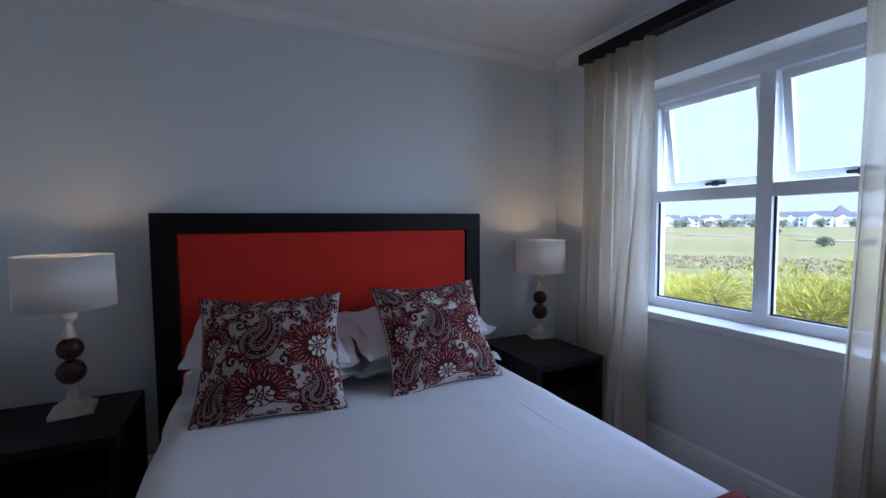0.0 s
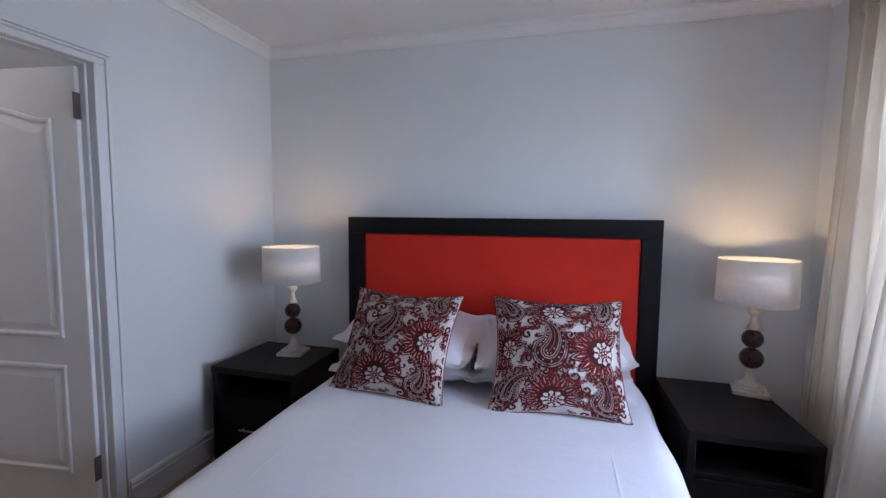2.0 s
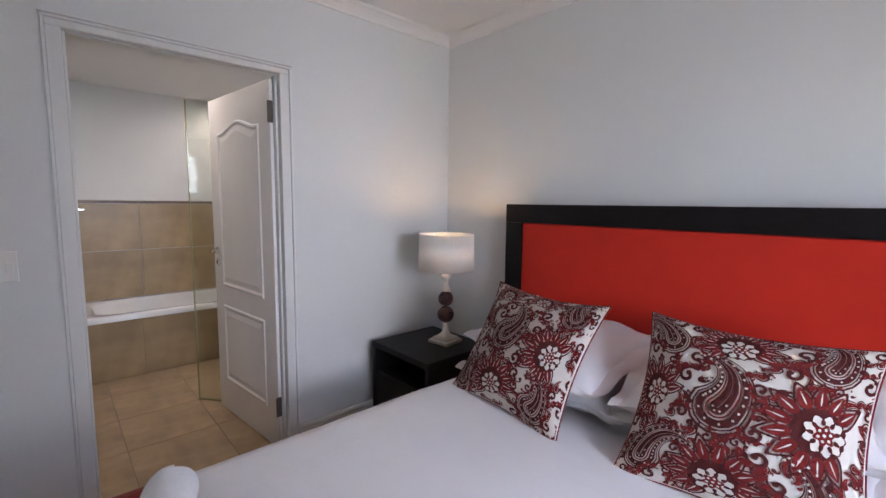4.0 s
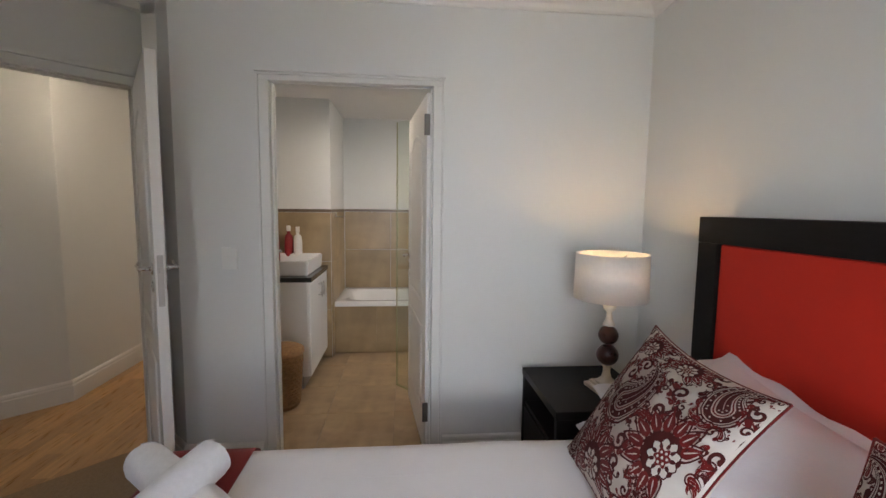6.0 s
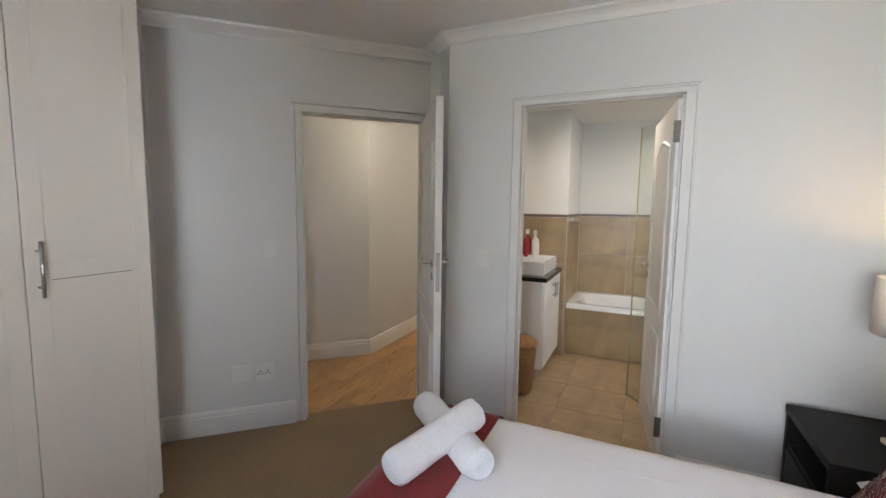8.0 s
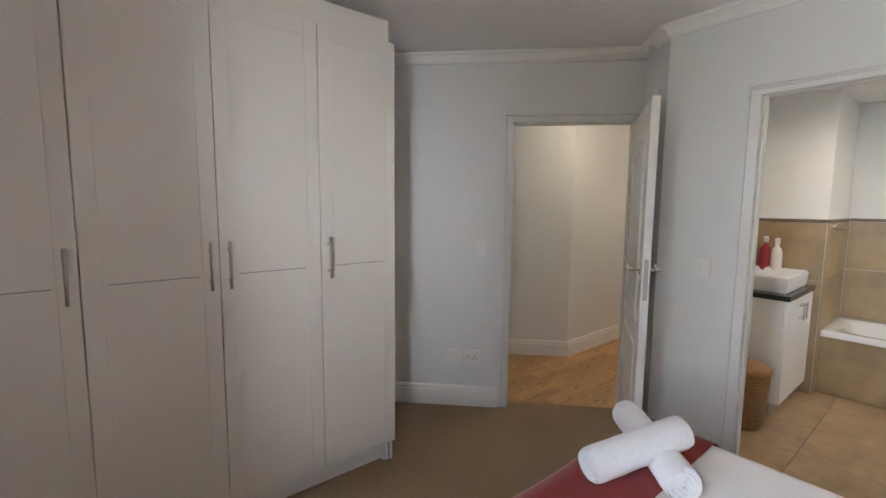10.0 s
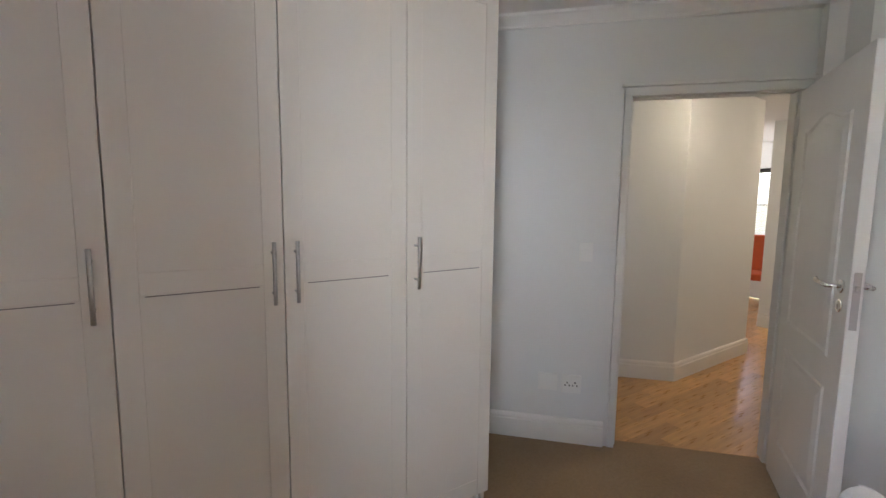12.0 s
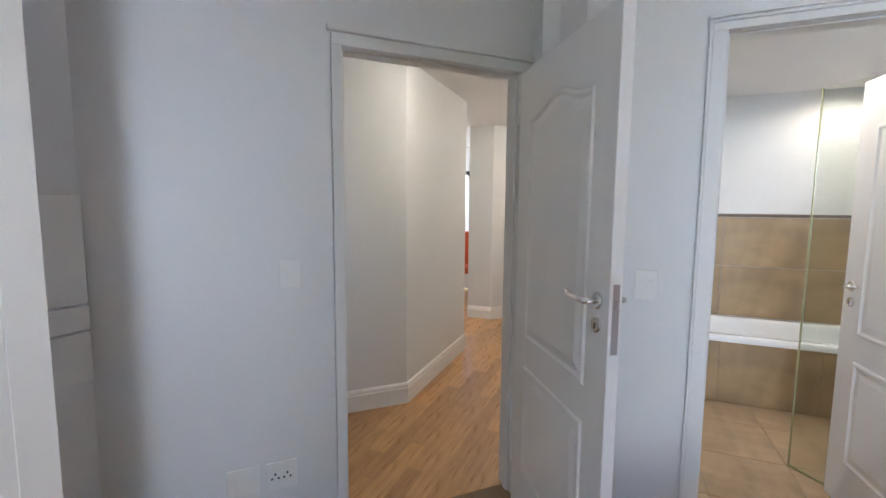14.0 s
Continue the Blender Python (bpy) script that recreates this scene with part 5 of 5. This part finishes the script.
b = wall_slab((-2.2, -5.6), (-2.2, -3.795), 0.12, 0, HC + 0.06)
structure("wall_lounge_side", b, PAINT, "pale wall at the side of the far room")
b = prism([(0.05, -4.625), (0.05, -4.8), (0.93, -4.08), (0.85, -3.96)], 0, HC + 0.06)
structure("wall_passage_end", b, PAINT, "pale wall closing the passage")
b = prism([(-0.111, -2.622), (-3.9, -2.622), (-3.9, -2.7), (-0.30, -2.7), (-0.12, -2.60)], 0, HC + 0.06)
structure("wall_passage_north", b, PAINT, "pale wall between passage and bathroom")
b = prism([(-3.40, -4.045), (-3.40, -3.74), (-3.62, -3.52), (-3.9, -3.52), (-3.9, -4.045)], 0, HC + 0.06)
structure("wall_lounge_pier", b, PAINT, "white pier beyond the passage")
b = prism([(-3.9, -2.6), (-4.0, -2.6), (-4.0, -3.53), (-3.9, -3.53)], 0, HC + 0.06)
structure("wall_passage_far", b, PAINT, "pale wall at the far end of the passage")
b = wall_slab((-5.2, -4.0), (-5.2, -5.6), 0.15, 0, HC + 0.06, [(0.35, 1.0, 0.95, 1.98)])
structure("wall_lounge_window", b, PAINT, "white wall with the far room's window")
b = prism([(-2.2, -5.6), (-5.3, -5.6), (-5.3, -5.7), (-2.2, -5.7)], 0, HC + 0.06)
structure("wall_lounge_south", b, PAINT, "white wall closing the far room")
b = prism([(-3.9, -4.0), (-5.3, -4.0), (-5.3, -3.9), (-3.9, -3.9)], 0, HC + 0.06)
structure("wall_lounge_north", b, PAINT, "white wall closing the far room")
b = prism([(0.95, -4.0), (-0.25, -2.62), (-5.3, -2.6), (-5.3, -5.7), (0.1, -5.7)], HC, HC + 0.05)
structure("ceiling_passage", b, CEIL, "smooth white passage ceiling")
for i, path in enumerate([[(-2.2, -4.4), (-2.2, -3.675), Q, (0.05, -4.625)], [(-3.62, -3.52), (-3.40, -3.74), (-3.40, -4.045)], [(-0.3, -2.7), (-3.9, -2.7)]]):
    b = sweep(SKIRT, path)
    structure("baseboard_%d" % (i + 4), b, TRIM, "white moulded skirting board")
lw = tagged(new("window_2"), "far window with pale slatted blinds", "window", "", "structure")
for yy in (-4.37, -4.69, -4.98):
    part("window_frame", box(-5.32, -5.27, yy - 0.02, yy + 0.02, 0.95, 1.98, 0.003), DARK, lw)
for zz in (0.97, 1.45, 1.96):
    part("window_frame", box(-5.319, -5.271, -4.9595, -4.3905, zz - 0.02, zz + 0.02, 0.003), DARK, lw)
bl = thing("window_blind", pose(0, 0, 0), "white slatted blind half open at the far window", "blind")
for k in range(24):
    b = box(-0.022, 0.022, -4.98, -4.36, -0.001, 0.001)
    part("slat", turned(b, pose(-5.16, 0, 1.0 + k * 0.039, 0, 48, 0)), TRIM, bl)
part("head_rail", box(-5.185, -5.13, -4.99, -4.35, 1.95, 2.0, 0.003), DARK, bl, "dark timber head rail")
ch = thing("lounge_chair", pose(-4.55, -4.44, 0, 0, 0, 20), "orange upholstered chair with dark legs in the far room", "chair")
ORANGE = mat("orange_fabric", (0.55, 0.10, 0.03), 0.85, vary=0.08, scale=20, bump=0.3, bump_scale=400)
part("seat", box(-0.24, 0.24, -0.24, 0.24, 0.40, 0.50, 0.03, 3), ORANGE, ch)
part("backrest", box(-0.24, -0.17, -0.23, 0.23, 0.501, 1.02, 0.03, 3), ORANGE, ch)
for sx in (-0.2, 0.2):
    for sy in (-0.2, 0.2):
        part("leg", box(sx - 0.02, sx + 0.02, sy - 0.02, sy + 0.02, 0, 0.40, 0.004), DARK, ch)
# two unseen ceiling lamps, added only to light the passage
for cx, power in ((-0.75, 0.05), (-2.75, 0.28)):
    cl = thing("added_ceiling_lamp", pose(cx, -3.15, HC), "small round glowing ceiling lamp, unseen, added to light the passage", "ceiling lamp")
    part("base", lathe([(0.08, -0.012), (0.08, 0.0)], 28), TRIM, cl, "", True)
    part("dome", lathe([(0.0, -0.055), (0.04, -0.05), (0.07, -0.03), (0.075, -0.0125)], 28), DLENS, cl, "frosted glass dome of the added lamp", True)
    lamp("AREA", "passage_fill", (cx, -3.15, HC - 0.06), power, (1.0, 0.80, 0.56), 0.16, (cx, -3.15, 0))
# unseen point lamp added inside the far room in place of its daylight
lamp("POINT", "lounge_fill", (-4.3, -5.0, 2.1), 1.3, (1.0, 0.95, 0.88), 0.3)

# passage floor planks
pf = structure("floor_passage", prism([(-0.256, -2.703), (0.925, -3.885), (0.05, -4.625), (-2.2, -5.6), (-5.2, -5.6), (-5.2, -2.62), (-0.256, -2.62)], -0.06, -0.008), PLANK,
               "honey-coloured laminate plank floor in the passage")
edge = structure("threshold_passage", turned(box(0.05, 0.85, -0.0845, 0.001, -0.05, -0.001), DM), CARPET, "carpet edge in the passage doorway")


# ---------------------------------------------------------------- outdoors
GZ = -3.1
EYE = Vector((1.03, -2.51, 1.3))


def field(angle, dist, z=GZ):
    """A place on the field, by compass angle from +y towards +x, seen from the window's side of the room."""
    a = radians(angle)
    return Vector((EYE.x + dist * math.sin(a), EYE.y + dist * math.cos(a), z))


GRASS = mat("grass", (0.155, 0.150, 0.055), 0.95, vary=0.25, scale=0.6, second=(0.20, 0.165, 0.085), second_scale=0.02, second_amount=0.9, spec=0.1)
DRY = mat("dry_reeds", (0.20, 0.155, 0.085), 0.95, vary=0.2, scale=3, island=0.15, spec=0.1)
SAND = mat("bunker_sand", (0.22, 0.19, 0.11), 0.95, vary=0.05, scale=2)
LEAF = mat("yellow_green_leaf", (0.34, 0.31, 0.045), 0.6, vary=0.2, scale=20, island=0.45, translucent=0.35)
TWIG = mat("twig_bark", (0.10, 0.075, 0.05), 0.9, vary=0.2, scale=30)
TREE = mat("dark_tree_leaf", (0.15, 0.16, 0.10), 0.8, vary=0.2, scale=5, island=0.4)
HWALL = mat("house_plaster", (0.62, 0.60, 0.57), 0.85, vary=0.05, scale=0.5)
HROOF = mat("slate_roof", (0.085, 0.08, 0.085), 0.8, vary=0.12, scale=2)
HGLASS = mat("dark_window", (0.04, 0.05, 0.06), 0.2, vary=0.1)
structure("ground", prism([(-2500, -2500), (2500, -2500), (2500, 2500), (-2500, 2500)], GZ - 0.5, GZ), GRASS, "green and dry yellow grassland reaching the horizon")

# pale sky low over the horizon
SKYCARD = emissive("horizon_haze", (0.85, 0.92, 0.93), 0.28)
SKYCARD.node_tree.nodes["Principled BSDF"].inputs["Base Color"].default_value = (0, 0, 0, 1)
SKYCARD.node_tree.nodes["Principled BSDF"].inputs["Specular IOR Level"].default_value = 0
b = bmesh.new()
prev = None
for i in range(41):
    a = -20 + 150 * i / 40
    lo, hi = field(a, 1500, GZ - 1), field(a, 1500, 520)
    cur = (b.verts.new(lo), b.verts.new(hi))
    if prev:
        b.faces.new((prev[0], cur[0], cur[1], prev[1]))
    prev = cur
structure("backdrop", b, SKYCARD, "pale blue hazy sky over the horizon")

# reeds: a dry brown band
rnd = random.Random(11)
vs, fs = [], []
for _ in range(3500):
    a, d = rnd.uniform(40, 76), rnd.uniform(46, 64)
    p = field(a, d)
    h = rnd.uniform(0.08, 0.30)
    w = rnd.uniform(0.05, 0.12)
    t = rnd.uniform(0, math.pi)
    dx, dy = w * math.cos(t), w * math.sin(t)
    lx, ly = rnd.uniform(-0.3, 0.3), rnd.uniform(-0.3, 0.3)
    k = len(vs)
    vs += [(p.x - dx, p.y - dy, GZ), (p.x + dx, p.y + dy, GZ), (p.x + dx * 0.5 + lx * 0.5, p.y + dy * 0.5 + ly * 0.5, GZ + h * 0.6), (p.x + lx, p.y + ly, GZ + h)]
    fs += [(k, k + 1, k + 2), (k, k + 2, k + 3)]
me = bpy.data.meshes.new("reeds")
me.from_pydata(vs, [], fs)
me.materials.append(DRY)
tagged(new("reeds", me), "band of dry brown reeds across the field", "reeds", "", "stuff")

for a, d, w, dp in ((57.0, 150, 9, 3.5), (63.5, 170, 7, 3), (67.5, 120, 8, 3), (53, 190, 8, 3)):
    c = field(a, d)
    b = lathe([(1.0, 0.0), (0.95, 0.12), (0.6, 0.06), (0.0, 0.02)], 24)
    turned(b, Matrix.Translation(c) @ Matrix.Diagonal((dp, w, 2.0, 1)))
    tagged(link_mesh("sand_bunker", b, SAND, None, "", True), "pale sand bunker in the grass", "bunker")


def leaf_crown(centres, count, length, width, seed, droop=0.2, flat=False):
    r = random.Random(seed)
    vs, fs = [], []
    for _ in range(count):
        c, rad = r.choice(centres)
        d = Vector((r.gauss(0, 1), r.gauss(0, 1), r.gauss(0, 1) + 0.25)).normalized()
        p = Vector(c) + d * (rad * r.uniform(0.55, 1.05))
        way = (d + Vector((r.uniform(-0.8, 0.8), r.uniform(-0.8, 0.8), r.uniform(-droop, 0.7)))).normalized()
        side = way.cross(Vector((r.uniform(-1, 1), r.uniform(-1, 1), r.uniform(-1, 1)))).normalized()
        ln, wd = length * r.uniform(0.6, 1.3), width * r.uniform(0.7, 1.2)
        k = len(vs)
        tip = p + way * ln + Vector((0, 0, -droop * ln * 0.4))
        midp = p + way * ln * 0.5
        vs += [p, midp + side * wd, tip, midp - side * wd]
        fs += [(k, k + 1, k + 2), (k, k + 2, k + 3)]
    me = bpy.data.meshes.new("crown")
    me.from_pydata([tuple(v) for v in vs], [], fs)
    return me


def plant(name, base, centres, count, length, width, seed, material, label, category, trunk=0.05):
    root = thing(name, Matrix.Translation(base), label, category)
    me = leaf_crown(centres, count, length, width, seed)
    me.materials.append(material)
    o = new("crown", me)
    o.parent = root
    b = bmesh.new()
    for c, rad in centres:
        c = Vector(c)
        mid = Vector((c.x * 0.35, c.y * 0.35, c.z * 0.55))
        rod((0, 0, 0), mid, trunk, 7, b)
        rod(mid, c, trunk * 0.55, 6, b)
    part("trunk", b, TWIG, root)
    return root


# the shrub under the window
rs = random.Random(5)
cs = []
for _ in range(40):
    u = rs.uniform(-1, 1)
    cs.append(((rs.uniform(-0.5, 0.5), u * 1.9, 3.05 + 0.7 * rs.random() - 0.45 * (u + 0.2 if u > -0.2 else 0)), rs.uniform(0.28, 0.48)))
plant("shrub", (6.9, 0.15, GZ), cs, 38000, 0.125, 0.0062, 7, LEAF, "tall yellow-green shrub with narrow leaves outside the window", "shrub")
cs = []
for _ in range(18):
    cs.append(((rs.uniform(-0.5, 0.5), rs.uniform(-1.2, 1.2), 2.75 + 0.55 * rs.random()), rs.uniform(0.25, 0.45)))
plant("shrub", (7.3, 2.7, GZ), cs, 16000, 0.125, 0.0062, 9, LEAF, "lower yellow-green shrub with narrow leaves beyond the window", "shrub")
for i, (a, d, h) in enumerate(((66.3, 95, 1.5), (69.6, 98, 1.3), (62.6, 180, 1.4))):
    cs = [((rs.uniform(-0.6, 0.6), rs.uniform(-0.8, 0.8), h * rs.uniform(0.45, 0.8)), h * 0.3) for _ in range(8)]
    plant("tree", field(a, d), cs, 500, 0.35, 0.12, 20 + i, TREE, "small dark round tree standing on the field", "tree", 0.08)
for i, a in enumerate((49.5, 51.2, 53.1, 54.0, 56.2, 57.7, 58.6, 60.4, 61.5, 63.0, 66.1, 68.3)):
    cs = [((rs.uniform(-3, 3), rs.uniform(-4, 4), rs.uniform(1.5, 4.0)), 1.6) for _ in range(8)]
    plant("tree", field(a, rs.uniform(340, 375)), cs, 420, 1.0, 0.35, 40 + i, TREE, "dark tree between the distant houses", "tree", 0.2)


def house(place, turn, w, d, h, roof, label, tower=False):
    root = thing("house", Matrix.Translation(place) @ pose(0, 0, 0, 0, 0, turn), label, "house", "houses across the field")
    part("wall", box(-d / 2, d / 2, -w / 2, w / 2, 0, h), HWALL, root)
    b = bmesh.new()
    e = 0.5
    lo = [b.verts.new((sx * (d / 2 + e), sy * (w / 2 + e), h)) for sx, sy in ((-1, -1), (1, -1), (1, 1), (-1, 1))]
    k = 0.0 if tower else w / 2 - d * 0.15
    hi = [b.verts.new((0, -k - (0.01 if tower else 0), h + roof)), b.verts.new((0, k + (0.01 if tower else 0), h + roof))]
    b.faces.new((lo[0], lo[1], hi[0])), b.faces.new((lo[1], lo[2], hi[1], hi[0])), b.faces.new((lo[2], lo[3], hi[1])), b.faces.new((lo[3], lo[0], hi[0], hi[1]))
    b.faces.new(lo[::-1])
    part("roof", b, HROOF, root)
    n = max(2, int(w / 3))
    for fl in (0.9, 3.7):
        if fl + 1.4 > h:
            continue
        for i in range(n):
            y = -w / 2 + w * (i + 0.5) / n
            wn = part("window", box(-d / 2 - 0.06, -d / 2 - 0.02, y - 0.75, y + 0.75, fl, fl + 1.4), HGLASS, root)
            part("frame", box(-d / 2 - 0.11, -d / 2 - 0.065, y - 0.85, y + 0.85, fl - 0.12, fl - 0.02), HWALL, wn)
    # gabled porch facing the field
    if not tower:
        b = bmesh.new()
        gw, gd = w * 0.22, 2.0
        pts = [(-gw, 0), (gw, 0), (gw, h * 0.8), (0, h * 0.8 + gw * 0.9), (-gw, h * 0.8)]
        f = [b.verts.new((-d / 2 - gd, y, z)) for y, z in pts]
        g = [b.verts.new((-d / 2 - 0.12, y, z)) for y, z in pts]
        b.faces.new(f), b.faces.new(g[::-1])
        for i in range(5):
            b.faces.new((f[i], g[i], g[(i + 1) % 5], f[(i + 1) % 5]))
        bmesh.ops.recalc_face_normals(b, faces=b.faces[:])
        part("gable", b, HWALL, root)
    return root


for i, (a, d, w, h, rf, tw) in enumerate(((48.6, 400, 16, 6, 3.2, 0), (50.4, 420, 14, 5.5, 3.0, 0), (52.3, 400, 18, 6.2, 3.4, 0), (54.6, 410, 13, 5.5, 3.2, 0),
                                          (56.6, 430, 15, 6.5, 3.2, 0), (59.2, 420, 12, 6, 3.4, 0), (60.8, 410, 16, 6, 3.2, 0), (62.4, 385, 13, 6.8, 3.6, 0),
                                          (63.7, 390, 12, 7.0, 3.6, 0), (65.6, 380, 17, 7.0, 3.4, 0), (67.4, 395, 9, 8.5, 6.0, 1), (67.6, 385, 14, 6.5, 3.2, 0), (69.6, 400, 16, 6, 3.2, 0))):
    house(field(a, d), 90 - a + rs.uniform(-14, 14), w, 9, h, rf, "white house with a grey roof beyond the field" if not tw else "white tower with a steep grey pyramid roof", bool(tw))

# ---------------------------------------------------------------- passage planks, last
PW, PL = 0.095, 0.62


def inside_passage(p):
    x, y = p
    if x + y > -3.05 or y > -2.72:
        return False
    if x > -0.93:
        return x + y > -4.62
    if x > -2.2:
        return y > -3.72
    return x > -4.2 and y > -4.6


def past_wall(x, y):
    """Beyond the middle of the walls on the passage's far side."""
    if x > 0.05:
        return y < -4.69 + (x - 0.05) * 0.831
    return x > -0.9 and x + y < -4.66


def clipped(poly):
    """The part of a plan polygon on the passage side of the carpet edge."""
    out = []
    for a, c in zip(poly, poly[1:] + poly[:1]):
        fa, fc = -3.071 - a[0] - a[1], -3.071 - c[0] - c[1]
        if fa >= 0:
            out.append(a)
        if (fa >= 0) != (fc >= 0):
            k = fa / (fa - fc)
            out.append((a[0] + (c[0] - a[0]) * k, a[1] + (c[1] - a[1]) * k))
    return out


me = bpy.data.meshes.new("plank")
bm = box(-PL / 2 + 0.0003, PL / 2 - 0.0003, -PW / 2 + 0.0003, PW / 2 - 0.0003, -0.008, 0.0, 0.0005, 1)
bm.to_mesh(me)
bm.free()
me.materials.append(PLANK)
for j in range(0, 26):
    y = -2.68 - j * PW
    off = (j * 0.37) % 1 * PL
    for i in range(0, 9):
        x = 0.85 - off - i * PL
        if not any(inside_passage((x + k, y)) for k in (-0.3, -0.15, 0, 0.15, 0.3)) or any(past_wall(x + k, y) for k in (-0.3, 0, 0.3)):
            continue
        x0, x1, y0, y1 = x - PL / 2 + 0.0003, x + PL / 2 - 0.0003, y - PW / 2 + 0.0003, y + PW / 2 - 0.0003
        full = [(x0, y0), (x1, y0), (x1, y1), (x0, y1)]
        cut = clipped(full)
        if len(cut) < 3:
            continue
        if cut == full:
            o = new("plank", me)
            o.parent = pf
            o.matrix_world = pose(x, y, 0.0)
        else:
            o = link_mesh("plank", turned(prism(cut, -0.008, 0.0), pose(-x, -y, 0)), PLANK, pf)
            o.matrix_world = pose(x, y, 0.0)
